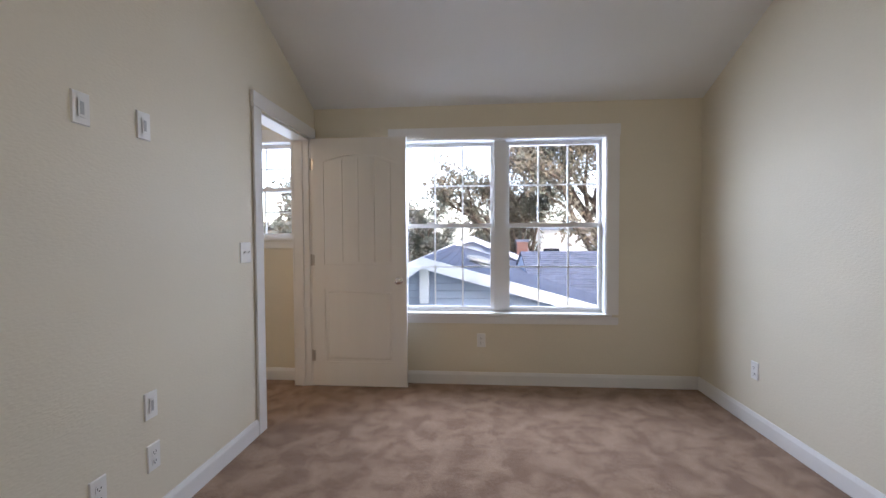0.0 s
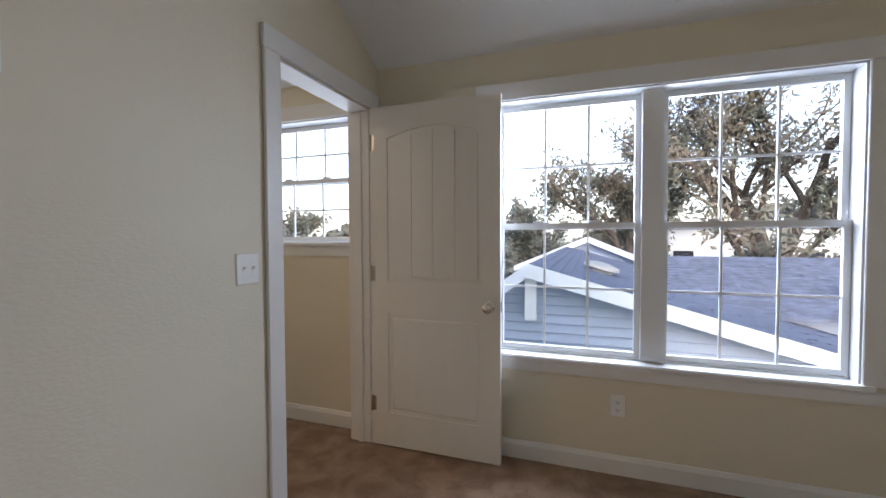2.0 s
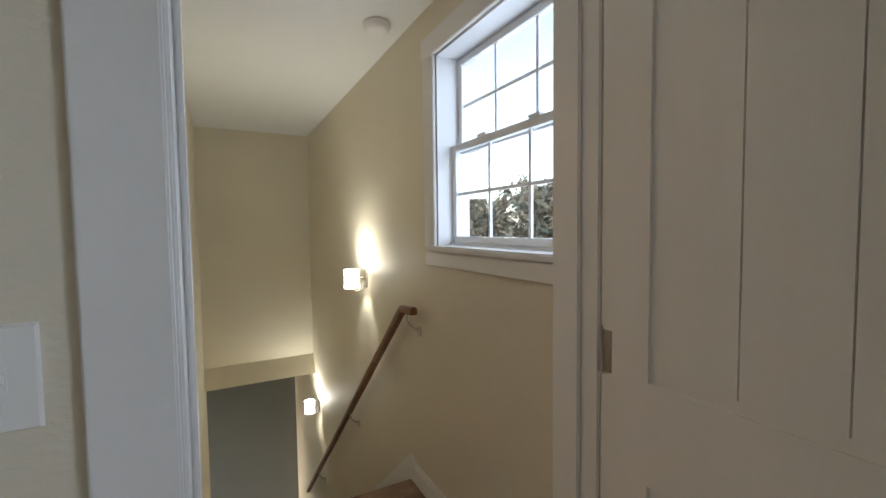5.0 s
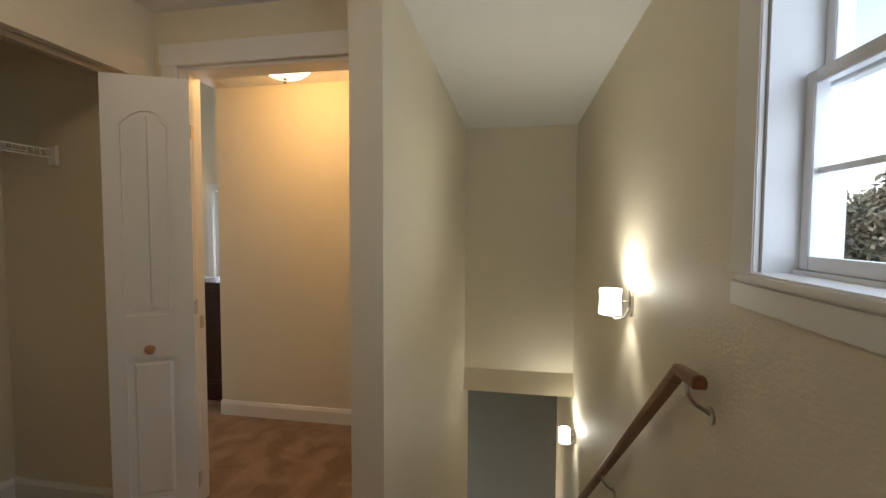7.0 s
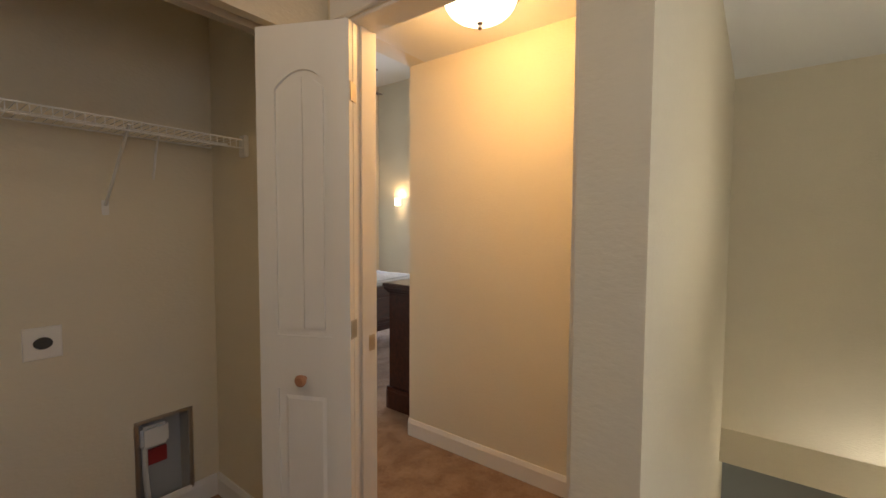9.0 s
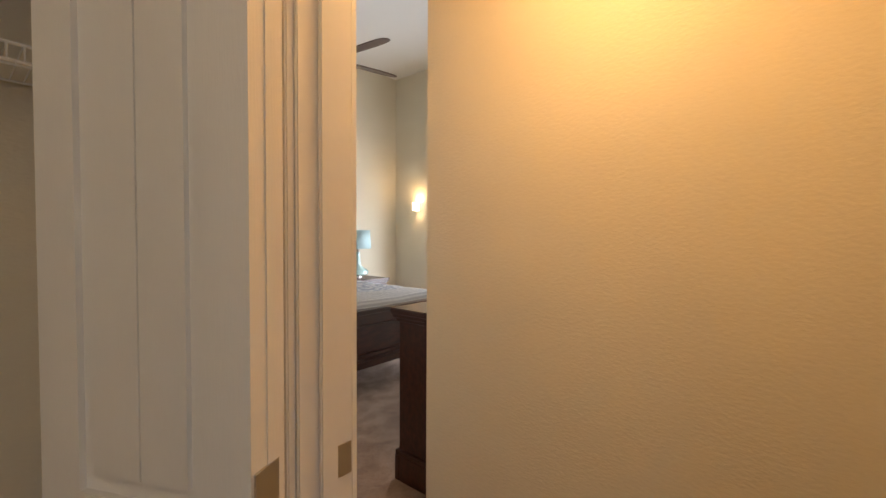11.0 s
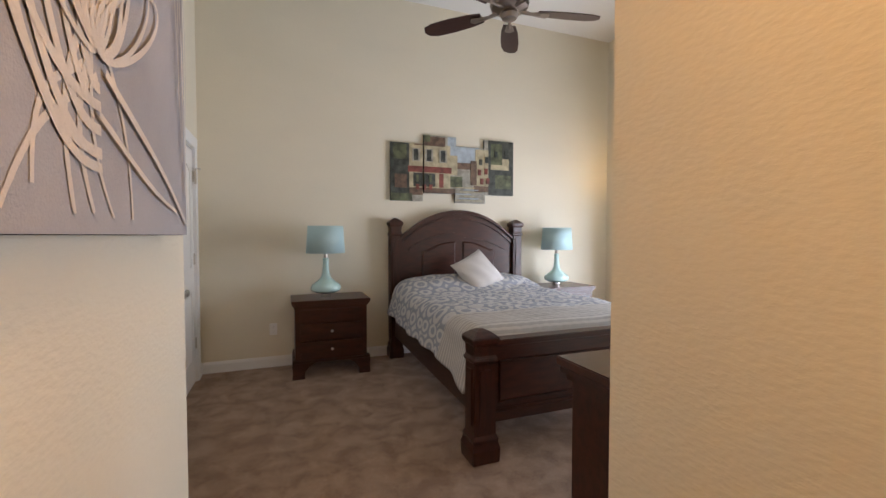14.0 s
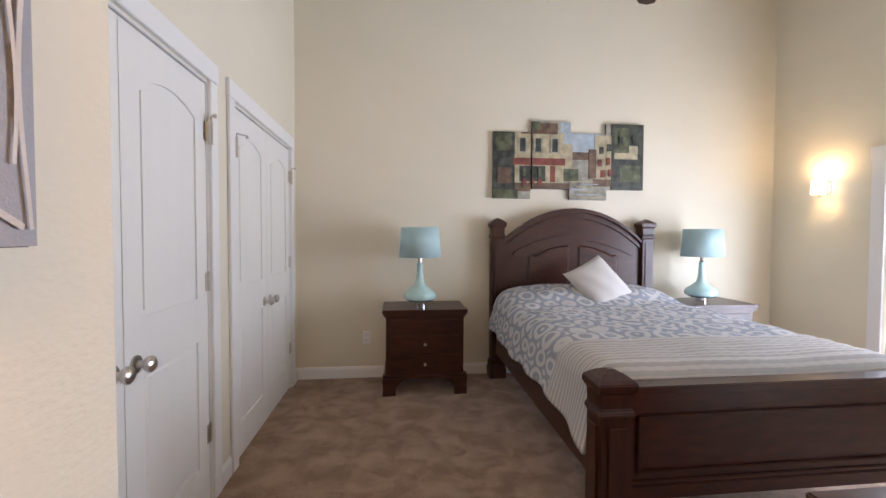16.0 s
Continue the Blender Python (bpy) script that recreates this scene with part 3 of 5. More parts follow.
LEFT, RIGHT, NORTH = 90, -90, 0   # plate turned to face +x, -x, -y
plate("light_switch", pose(XL, 2.337, 1.152, 0, 0, LEFT), 0.114, 0.122, "toggle", "white two-gang toggle switch plate on cream wall", "light switch")
plate("cable_plate", pose(XL, 1.318, 1.697, 0, 0, LEFT), 0.07, 0.115, "rocker", "white wall plate high on cream wall", "wall plate", "wall plates")
plate("cable_plate", pose(XL, 1.594, 1.707, 0, 0, LEFT), 0.07, 0.115, "rocker", "white wall plate high on cream wall", "wall plate", "wall plates")
plate("cable_plate", pose(XL, 1.592, 0.538, 0, 0, LEFT), 0.07, 0.115, "rocker", "white low wall plate on cream wall", "wall plate", "wall plates")
plate("outlet", pose(XL, 1.600, 0.314, 0, 0, LEFT), 0.07, 0.115, "outlet", "white duplex outlet low on cream wall", "outlet", "outlets")
plate("outlet", pose(XL, 1.338, 0.315, 0, 0, LEFT), 0.07, 0.115, "outlet", "white duplex outlet low on cream wall", "outlet", "outlets")
plate("outlet", pose(0.335, W, 0.372, 0, 0, NORTH), 0.07, 0.115, "outlet", "white duplex outlet under the window", "outlet", "outlets")
plate("outlet", pose(XR, 2.757, 0.373, 0, 0, RIGHT), 0.07, 0.115, "outlet", "white duplex outlet on cream wall", "outlet", "outlets")
plate("outlet", pose(-2.915, BW, 0.372, 0, 0, 180), 0.07, 0.115, "outlet", "white duplex outlet with a plug behind the nightstand", "outlet", "outlets")
plate("light_switch", pose(XD2, 1.165, 1.175, 0, 0, RIGHT), 0.165, 0.118, "toggle", "white toggle switch plate under the abstract canvas", "light switch")

# ---- landing ----
rail = empty("handrail", pose(0, 0, 0), "dark stained wood stair handrail on metal brackets", "handrail")
bm = bmesh.new()
RY = W - 0.065
rpts = [(-2.21, 0.925), (-2.35, 0.915), (-3.57, -0.172), (-5.25, -1.667)]
loops = []
for i, (x, z) in enumerate(rpts):
    u = Vector((rpts[min(i + 1, 3)][0] - rpts[max(i - 1, 0)][0], rpts[min(i + 1, 3)][1] - rpts[max(i - 1, 0)][1])).normalized()
    nx, nz = -u.y, u.x
    if nz < 0:
        nx, nz = -nx, -nz
    loops.append([(x + nx * b, RY + a, z + nz * b) for a, b in ((-0.018, -0.020), (0.018, -0.020), (0.020, 0.004), (0.012, 0.018), (-0.012, 0.018), (-0.020, 0.004))])
loft(bm, loops)
mk("rail", bm, OAK, rail, 0.003)
for x, z in ((-2.30, 0.895), (-3.38, -0.02), (-4.6, -1.107)):
    bm = bmesh.new()
    tube(bm, [(x, RY, z), (x + 0.01, RY, z - 0.03), (x + 0.01, RY + 0.02, z - 0.06), (x + 0.01, W - 0.004, z - 0.085)], 0.006)
    tube(bm, [(x + 0.01, W - 0.006, z - 0.09), (x + 0.01, W + 0.001, z - 0.09)], 0.026, 14)
    tagged(mk("bracket", bm, NICKEL, rail, smooth=True), "satin nickel handrail bracket")


def sconce(m, glass, group):
    """A wall sconce; its wall is at local y = 0 and it stands out towards -y."""
    top = empty("wall_sconce", m, "lit white glass wall sconce on a nickel arm", "wall lamp", group)
    bm = bmesh.new()
    prof = ((0.048, -0.055), (0.053, -0.06), (0.050, -0.02), (0.049, 0.02), (0.052, 0.06))
    n = 24
    for a, b in zip(prof[1:], prof[2:]):
        ra = [bm.verts.new((a[0] * math.cos(2 * math.pi * i / n), -0.10 + a[0] * math.sin(2 * math.pi * i / n), a[1])) for i in range(n)]
        rb = [bm.verts.new((b[0] * math.cos(2 * math.pi * i / n), -0.10 + b[0] * math.sin(2 * math.pi * i / n), b[1])) for i in range(n)]
        for i in range(n):
            bm.faces.new((ra[i], ra[(i + 1) % n], rb[(i + 1) % n], rb[i]))
    bmesh.ops.remove_doubles(bm, verts=bm.verts, dist=1e-5)
    sh = mk("shade", bm, glass, top, smooth=True)
    sol = sh.modifiers.new("thick", "SOLIDIFY")
    sol.thickness = 0.003
    tagged(sh, "glowing opal glass shade")
    bm = bmesh.new()
    loft(bm, [[(0.028 * math.cos(2 * math.pi * i / 20), y, -0.005 + 0.065 * math.sin(2 * math.pi * i / 20)) for i in range(20)] for y in (0, -0.012)])
    tube(bm, [(0, -0.01, -0.03), (0, -0.035, -0.075), (0, -0.075, -0.085), (0, -0.10, -0.065)], 0.005)
    tube(bm, [(0, -0.01, 0.0), (0, -0.045, 0.0)], 0.006)
    lathe(bm, ((0.02, -0.068), (0.03, -0.062), (0.02, -0.058)), 0, -0.10, 16)
    mk("mount", bm, NICKEL, top, smooth=True)
    return top


for sx, sz in ((-3.12, 0.985), (-4.80, -0.51)):
    sconce(pose(sx, W, sz), MILK, "stair sconces")
sconce(pose(BX, -2.355, 1.75, 0, 0, 90), MILKW, "bedroom sconce")

vent = empty("ceiling_vent", pose(-1.70, 3.09, LC), "white louvered ceiling air register on the landing", "vent")
boxes("frame", [(-0.15, 0.15, -0.09, -0.07, -0.012, 0), (-0.15, 0.15, 0.07, 0.09, -0.012, 0), (-0.15, -0.13, -0.07, 0.07, -0.012, 0), (0.13, 0.15, -0.07, 0.07, -0.012, 0)], TRIM, vent)
boxes("back", [(-0.13, 0.13, -0.07, 0.07, -0.003, 0)], DARKP, vent)
for i in range(7):
    bm = bmesh.new()
    y = -0.06 + 0.02 * i
    loft(bm, [[(-0.13, y, -0.004), (0.0, y, -0.004), (0.0, y + 0.012, -0.011), (-0.13, y + 0.012, -0.011)], [(-0.13, y, -0.003), (0.0, y, -0.003), (0.0, y + 0.012, -0.010), (-0.13, y + 0.012, -0.010)]])
    mk("louver", bm, TRIM, vent)
det = empty("smoke_detector", pose(-2.40, 3.28, LC), "round white smoke detector on the landing ceiling", "smoke detector")
bm = bmesh.new()
lathe(bm, ((0.065, 0), (0.068, -0.012), (0.060, -0.030), (0.045, -0.038), (0.02, -0.040)), n=28)
mk("body", bm, PLATE, det, smooth=True)

# laundry closet
shelf = empty("wire_shelf", pose(0, 0, 0), "white ventilated wire closet shelf on a diagonal brace", "shelf")
bm = bmesh.new()
for y, z in ((LK + 0.02, 1.685), (LK + 0.175, 1.685), (LK + 0.325, 1.685), (LK + 0.325, 1.65)):
    tube(bm, [(XC + 0.01, y, z), (-1.22, y, z)], 0.0035, 6)
x = XC + 0.02
while x < -1.24:
    tube(bm, [(x, LK + 0.007, 1.688), (x, LK + 0.327, 1.688), (x, LK + 0.329, 1.65)], 0.0017, 4)
    x += 0.026
mk("wires", bm, WHITEW, shelf)
bm = bmesh.new()
tube(bm, [(-2.215, LK + 0.31, 1.675), (-2.215, LK + 0.007, 1.40)], 0.006, 6)
mk("brace", bm, WHITEW, shelf)
boxes("brace_foot", [(-2.227, -2.203, LK + 0.001, LK + 0.007, 1.36, 1.42)], WHITEW, shelf, 0.002)
bm = bmesh.new()
tube(bm, [(-2.30, LK + 0.325, 1.65), (-2.31, LK + 0.26, 1.59), (-2.32, LK + 0.20, 1.50)], 0.004, 6)
mk("hook", bm, WHITEW, shelf)
boxes("end_bracket", [(XC + 0.001, XC + 0.02, LK + 0.295, LK + 0.345, 1.615, 1.705)], WHITEW, shelf, 0.003)
dv = empty("dryer_vent_box", pose(-2.40, LK, 0.23), "recessed grey metal dryer vent box with red label", "vent box")
boxes("rim", [(-0.115, 0.115, 0, 0.010, 0.235, 0.25), (-0.115, -0.10, 0, 0.010, -0.22, 0.235), (0.10, 0.115, 0, 0.010, -0.22, 0.235)], NICKEL, dv, 0.003)
boxes("back", [(-0.10, 0.10, -0.10, -0.094, -0.21, 0.235), (-0.10, -0.097, -0.094, 0, -0.21, 0.235), (0.097, 0.10, -0.094, 0, -0.21, 0.235), (-0.097, 0.097, -0.094, 0, 0.232, 0.235)], SLOT, dv)
boxes("valve", [(-0.03, 0.08, -0.094, -0.03, 0.10, 0.20)], PLATE, dv, 0.012)
tagged(boxes("label", [(-0.035, 0.06, -0.094, -0.080, 0.0, 0.07)], REDP, dv, 0.002), "dark red paper label")
bm = bmesh.new()
tube(bm, [(0.06, -0.06, 0.10), (0.06, -0.06, -0.02), (0.05, -0.05, -0.2)], 0.012)
mk("hose", bm, PLATE, dv)
do = empty("dryer_outlet", pose(-2.016, LK, 0.885, 0, 0, 180), "white square plate with a round black dryer socket", "outlet")
bm = bmesh.new()
plate_prism(bm, [(-0.055, -0.06), (0.055, -0.06), (0.055, 0.06), (-0.055, 0.06)], 0, -0.005, 0.003)
mk("cover", bm, PLATE, do)
bm = bmesh.new()
loft(bm, [[(0.027 * math.cos(2 * math.pi * i / 20), y, 0.022 * math.sin(2 * math.pi * i / 20)) for i in range(20)] for y in (-0.004, -0.011)])
mk("socket", bm, DARKP, do)


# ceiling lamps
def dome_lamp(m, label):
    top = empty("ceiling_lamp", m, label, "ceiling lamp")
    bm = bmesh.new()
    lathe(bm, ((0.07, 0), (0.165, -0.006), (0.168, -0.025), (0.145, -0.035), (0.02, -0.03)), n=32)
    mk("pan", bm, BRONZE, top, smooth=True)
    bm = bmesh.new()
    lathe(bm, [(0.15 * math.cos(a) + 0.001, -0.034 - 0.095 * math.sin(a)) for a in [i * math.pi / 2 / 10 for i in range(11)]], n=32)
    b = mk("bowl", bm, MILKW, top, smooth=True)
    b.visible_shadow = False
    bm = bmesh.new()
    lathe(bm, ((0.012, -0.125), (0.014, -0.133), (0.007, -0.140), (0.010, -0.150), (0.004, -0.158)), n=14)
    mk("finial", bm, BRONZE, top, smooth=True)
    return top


dome_lamp(pose(-3.20, 1.60, LC), "lit frosted glass dome ceiling lamp with bronze finial")
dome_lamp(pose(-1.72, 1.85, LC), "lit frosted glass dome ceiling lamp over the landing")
dome_lamp(pose(0.5, 0.1, 3.26), "lit frosted glass dome lamp on the bedroom ceiling")


# ---- canvases ----
def abstract_canvas():
    top = empty("abstract_canvas", pose(0, 0, 0), "large grey canvas with cream looping lines and black edges", "painting")
    y0, y1, z0, z1 = 0.51, 1.24, 1.293, 2.29
    boxes("stretcher", [(XD2 - 0.038, XD2 - 0.002, y0, y1, z0, z1)], BLACKC, top, 0.003)
    grey = material("canvas_grey", (0.34, 0.34, 0.37), 0.75, noise_scale=5, vary=0.12, bump=0.3, bump_scale=350)
    boxes("face", [(XD2 - 0.041, XD2 - 0.0385, y0 + 0.001, y1 - 0.001, z0 + 0.001, z1 - 0.001)], grey, top)
    cream = material("canvas_cream", (0.60, 0.55, 0.50), 0.7, noise_scale=10, vary=0.1, bump=0.3, bump_scale=200)
    rng = random.Random(4)
    bm = bmesh.new()
    strokes = []
    yk, zk = y0 + 0.43, 1.49                  # the knot that the lines spring from

    def swing(p, q, side, lean=0.0, n=26):
        """A brush line from p to q that bows out to one side and hooks at its end."""
        d = Vector((q[0] - p[0], q[1] - p[1]))
        nrm = Vector((-d.y, d.x)).normalized()
        return [(p[0] + d.x * u + nrm.x * side * math.sin(math.pi * u ** (1 + lean)), p[1] + d.y * u + nrm.y * side * math.sin(math.pi * u ** (1 + lean))) for u in [i / n for i in range(n + 1)]]

    for k in range(6):                        # strands falling to the lower edge
        end = (yk + 0.17 - 0.055 * k + rng.uniform(-0.01, 0.01), 1.31 + rng.uniform(0, 0.03))
        strokes.append((swing((yk + rng.uniform(-0.03, 0.03), zk + rng.uniform(-0.05, 0.09)), end, rng.uniform(0.015, 0.045) * (1 if k < 5 else -1), 0.3), rng.uniform(0.005, 0.009)))
    for w, zl in ((0.09, 1.43), (0.14, 1.41), (0.18, 1.385), (0.215, 1.36), (0.245, 1.345), (0.27, 1.36), (0.288, 1.41)):   # arcs hanging on one side
        strokes.append(([(yk - 0.01 + w * math.sin(math.pi / 2 * u), zl + 0.02 * (1 - u) + 0.75 * (1 - math.cos(math.pi / 2 * u)) ** 1.25) for u in [i / 28 for i in range(29)]], rng.uniform(0.006, 0.009)))
    for w, zl in ((0.06, 1.50), (0.10, 1.485), (0.14, 1.50), (0.18, 1.47), (0.22, 1.53), (0.26, 1.60)):                   # and on the other
        strokes.append(([(yk + 0.01 - w * math.sin(math.pi / 2 * u), zl + 0.02 * (1 - u) + 0.70 * (1 - math.cos(math.pi / 2 * u)) ** 1.25) for u in [i / 28 for i in range(29)]], rng.uniform(0.0055, 0.0085)))
    for k in range(9):                        # petal loops above the knot
        a, r1, r2 = radians(30 + 15 * k + rng.uniform(-6, 6)), rng.uniform(0.06, 0.14), rng.uniform(0.020, 0.040)
        c = (yk + r1 * math.cos(a), zk + r1 * math.sin(a))
        strokes.append(([(c[0] + r1 * math.cos(t) * math.cos(a) - r2 * math.sin(t) * math.sin(a), c[1] + r1 * math.cos(t) * math.sin(a) + r2 * math.sin(t) * math.cos(a)) for t in [0.26 * i for i in range(25)]], rng.uniform(0.005, 0.007)))
    strokes.append((swing((yk - 0.02, zk - 0.02), (y0 + 0.02, 1.312), -0.012, 0.2), 0.008))     # two lines out to the corner
    strokes.append((swing((yk, zk - 0.07), (y0 + 0.10, 1.335), 0.01, 0.2), 0.006))
    for k in range(5):                        # long wavering lines down the edge
        yy = y0 + 0.016 + 0.015 * k
        strokes.append(([(yy + 0.006 * math.sin(0.55 * i + 2 * k) + (0.12 * (i / 30 - 1) ** 2 if k > 2 else 0), 2.27 - (0.032 - 0.002 * k) * i) for i in range(31)], rng.uniform(0.0035, 0.0055)))
    for k, (path, base) in enumerate(strokes):
        o = Vector((-0.0006 - 0.00012 * k, 0, 0))
        pts = [Vector((XD2 - 0.0412, p[0], p[1])) for p in path if y0 + 0.008 < p[0] < y1 - 0.008 and z0 + 0.008 < p[1] < z1 - 0.008]
        if len(pts) < 3:
            continue
        last = None
        for i, p in enumerate(pts):
            d = (pts[min(i + 1, len(pts) - 1)] - pts[max(i - 1, 0)]).normalized()
            nrm = Vector((0, -d.z, d.y)) * 0.62 * base * (0.6 + 0.5 * math.sin(1 + 2.2 * i / len(pts)) + 0.15 * rng.random())
            pair = (bm.verts.new(p - nrm + o), bm.verts.new(p + nrm + o))
            if last and (p - pts[i - 1]).length < 0.15:
                bm.faces.new((last[0], pair[0], pair[1], last[1]))
            last = pair
    tagged(mk("brush_lines", bm, cream, top), "cream brush lines")


abstract_canvas()


def street_painting():
    """Four overlapping canvases of one street scene."""
    def px(x):
        return -3.194 + (x + 3.23) * 1.026
    def pz(z):
        return 1.305 + (z - 1.255) * 1.026
    spans = ((-4.45, -4.099, 1.606, 2.212, 0.030), (-4.83, -4.464, 1.696, 2.311, 0.034), (-5.188, -4.823, 1.600, 2.214, 0.030), (-5.544, -5.176, 1.697, 2.310, 0.034))
    def m(n, c, v=0.25, s=14):
        return material("paint_" + n, c, 0.55, noise_scale=s, vary=v, bump=0.4, bump_scale=120, spread=-0.1)
    dark, green, cream, red, skyb, brown, stone = (m("dark", (0.045, 0.05, 0.04), 0.7), m("green", (0.09, 0.10, 0.05), 0.6), m("cream", (0.42, 0.36, 0.23), 0.3), m("red", (0.20, 0.05, 0.035), 0.4),
                                                  m("sky", (0.36, 0.42, 0.46), 0.2), m("brown", (0.13, 0.08, 0.05), 0.5), m("stone", (0.33, 0.31, 0.25), 0.35))
    X0, X1, Z0, Z1 = px(-4.099), px(-5.544), pz(1.6), pz(2.311)
    # blocks of colour over the whole scene: u runs from the left canvas to the right one, v upwards
    patches = [(0, 1, 0, 1, stone), (0.44, 0.70, 0.60, 1, skyb), (0.50, 0.68, 0.52, 0.62, brown), (0.0, 0.15, 0.0, 1.0, dark), (0.02, 0.12, 0.62, 0.84, green), (0.14, 0.46, 0.53, 0.86, cream),
               (0.18, 0.42, 0.84, 0.98, brown), (0.20, 0.30, 0.90, 1.0, green), (0.44, 0.52, 0.42, 0.72, cream), (0.13, 0.47, 0.44, 0.53, red), (0.14, 0.46, 0.21, 0.44, cream), (0.17, 0.34, 0.23, 0.43, dark),
               (0.37, 0.405, 0.22, 0.43, red), (0.14, 0.50, 0.10, 0.21, brown), (0.46, 0.56, 0.24, 0.40, green), (0.67, 0.80, 0.26, 0.84, cream), (0.63, 0.68, 0.28, 0.66, brown), (0.66, 0.80, 0.18, 0.27, brown),
               (0.78, 1.0, 0.0, 1.0, dark), (0.80, 0.96, 0.54, 0.72, cream), (0.80, 0.90, 0.62, 0.95, green), (0.84, 0.98, 0.24, 0.46, green), (0.03, 0.12, 0.20, 0.40, brown), (0.0, 0.16, 0.0, 0.12, green)]
    for x in (0.16, 0.26, 0.37):
        patches += [(x, x + 0.06, 0.60, 0.79, stone), (x + 0.012, x + 0.048, 0.61, 0.78, dark)]
    for x in (0.19, 0.24, 0.29):
        patches += [(x, x + 0.025, 0.18, 0.26, red), (x + 0.002, x + 0.02, 0.30, 0.40, green)]
    for x, z in ((0.69, 0.44), (0.745, 0.46), (0.70, 0.60), (0.75, 0.64), (0.71, 0.30), (0.76, 0.31), (0.83, 0.74), (0.92, 0.76)):
        patches.append((x, x + 0.026, z, z + 0.09, red if z < 0.5 else dark))
    for i in range(7):
        patches.append((0.50 + 0.035 * (i % 3), 0.72 - 0.03 * (i % 4), 0.03 + 0.033 * i, 0.042 + 0.033 * i, skyb if i % 2 else cream))
    for k, (a, b, c, d, t) in enumerate(spans):
        top = empty("street_canvas", pose(0, 0, 0), "stretched canvas panel of an old street scene with shops", "painting", "street scene canvases")
        a, b, c, d = px(a), px(b), pz(c), pz(d)
        boxes("stretcher", [(a, b, BW + 0.002, BW + t, c, d)], dark, top, 0.002)
        for n, (u0, u1, v0, v1, mat) in enumerate(patches):
            xa, xb = X0 + (X1 - X0) * u1, X0 + (X1 - X0) * u0
            za, zb = Z0 + (Z1 - Z0) * v0, Z0 + (Z1 - Z0) * v1
            xa, xb, za, zb = max(xa, a), min(xb, b), max(za, c), min(zb, d)
            if n == 0 or n == 2:
                xa, xb = max(xa, a), min(xb, b)
            if xb - xa > 0.004 and zb - za > 0.004:
                y = BW + t + 0.0003 + 0.0004 * n
                boxes("paint", [(xa, xb, BW + t - 0.001, y, za, zb)], mat, top)


street_painting()


# ---- bedroom ----
def bed():
    top = empty("bed", pose(0.06, -0.105, 0.05), "dark carved mahogany bed made up with patterned grey comforter", "bed")
    xl, xr, yh, yf = -4.178, -5.633, -2.715, -0.565
    fl, frt = -4.135, -5.68
    def post(x, y, h, r, nm):
        bm = bmesh.new()
        prof = ((r + 0.012, -0.05), (r + 0.016, 0.03), (r + 0.004, 0.07), (r + 0.010, 0.085), (r - 0.004, 0.11), (r - 0.006, h - 0.19), (r + 0.002, h - 0.18), (r + 0.004, h - 0.165), (r - 0.006, h - 0.15),
                (r - 0.004, h - 0.09), (r + 0.010, h - 0.075), (r + 0.012, h - 0.045), (r - 0.004, h - 0.03), (r - 0.03, h - 0.012), (0.012, h))
        lathe(bm, prof, x, y, square=True)
        for s in (-1, 1):
            box(bm, x - r * 0.55, x + r * 0.55, y + s * (r - 0.006), y + s * (r + 0.004), 0.16, h - 0.22)
        for s in (-1, 1):
            box(bm, x + s * (r - 0.006), x + s * (r + 0.004), y - r * 0.55, y + r * 0.55, 0.16, h - 0.22)
        mk(nm, bm, MAHOGV, top, 0.004)
    for x in (xl, xr):
        post(x, yh, 1.425, 0.062, "post")
    for x in (fl, frt):
        post(x, yf, 0.708, 0.072, "post")
    # headboard: arched panel, moulded rim, two raised panels
    bm = bmesh.new()
    a, b, n = xl - 0.06, xr + 0.06, 24
    cxx, hw = (a + b) / 2, (a - b) / 2
    def za(x, base, rise):
        u = (x - cxx) / hw
        return base + rise * max(0.0, 1 - abs(u) ** 2.1)
    def arch_strip(y0, y1, lo, hi, w=1.0):
        xs = [cxx + hw * w * math.cos(math.pi * i / n) for i in range(n + 1)]
        for p, q in zip(xs, xs[1:]):
            loft(bm, [[(p, y, lo(p)), (q, y, lo(q)), (q, y, hi(q)), (p, y, hi(p))] for y in (y0, y1)])
    arch_strip(yh - 0.025, yh + 0.015, lambda x: 0.25, lambda x: za(x, 1.20, 0.285))
    arch_strip(yh - 0.04, yh + 0.045, lambda x: za(x, 1.20, 0.285), lambda x: za(x, 1.225, 0.295))
    arch_strip(yh, yh + 0.032, lambda x: za(x, 1.14, 0.285), lambda x: za(x, 1.165, 0.285))
    arch_strip(yh, yh + 0.03, lambda x: za(x, 1.02, 0.20), lambda x: za(x, 1.05, 0.22), 0.86)
    for s in (-1, 1):
        c = cxx + s * hw * 0.36
        pts = [(c - hw * 0.30, 0.78), (c + hw * 0.30, 0.78)] + [(c + hw * 0.30 - hw * 0.60 * i / 8, za((c + hw * 0.30 - hw * 0.60 * i / 8 - cxx) * 1.15 + cxx, 0.96, 0.22)) for i in range(9)]
        plate_prism(bm, pts, yh + 0.012, yh + 0.032, 0.02)
    mk("headboard", bm, MAHOG, top)
    bm = bmesh.new()
    y0, y1 = yf - 0.02, yf + 0.02
    box(bm, frt + 0.06, fl - 0.06, y0, y1, 0.20, 0.61)
    box(bm, frt + 0.06, fl - 0.06, yf - 0.045, yf + 0.045, 0.605, 0.64)
    box(bm, frt + 0.06, fl - 0.06, yf - 0.03, yf + 0.032, 0.57, 0.605)
    box(bm, frt + 0.06, fl - 0.06, yf - 0.03, yf + 0.035, 0.16, 0.22)
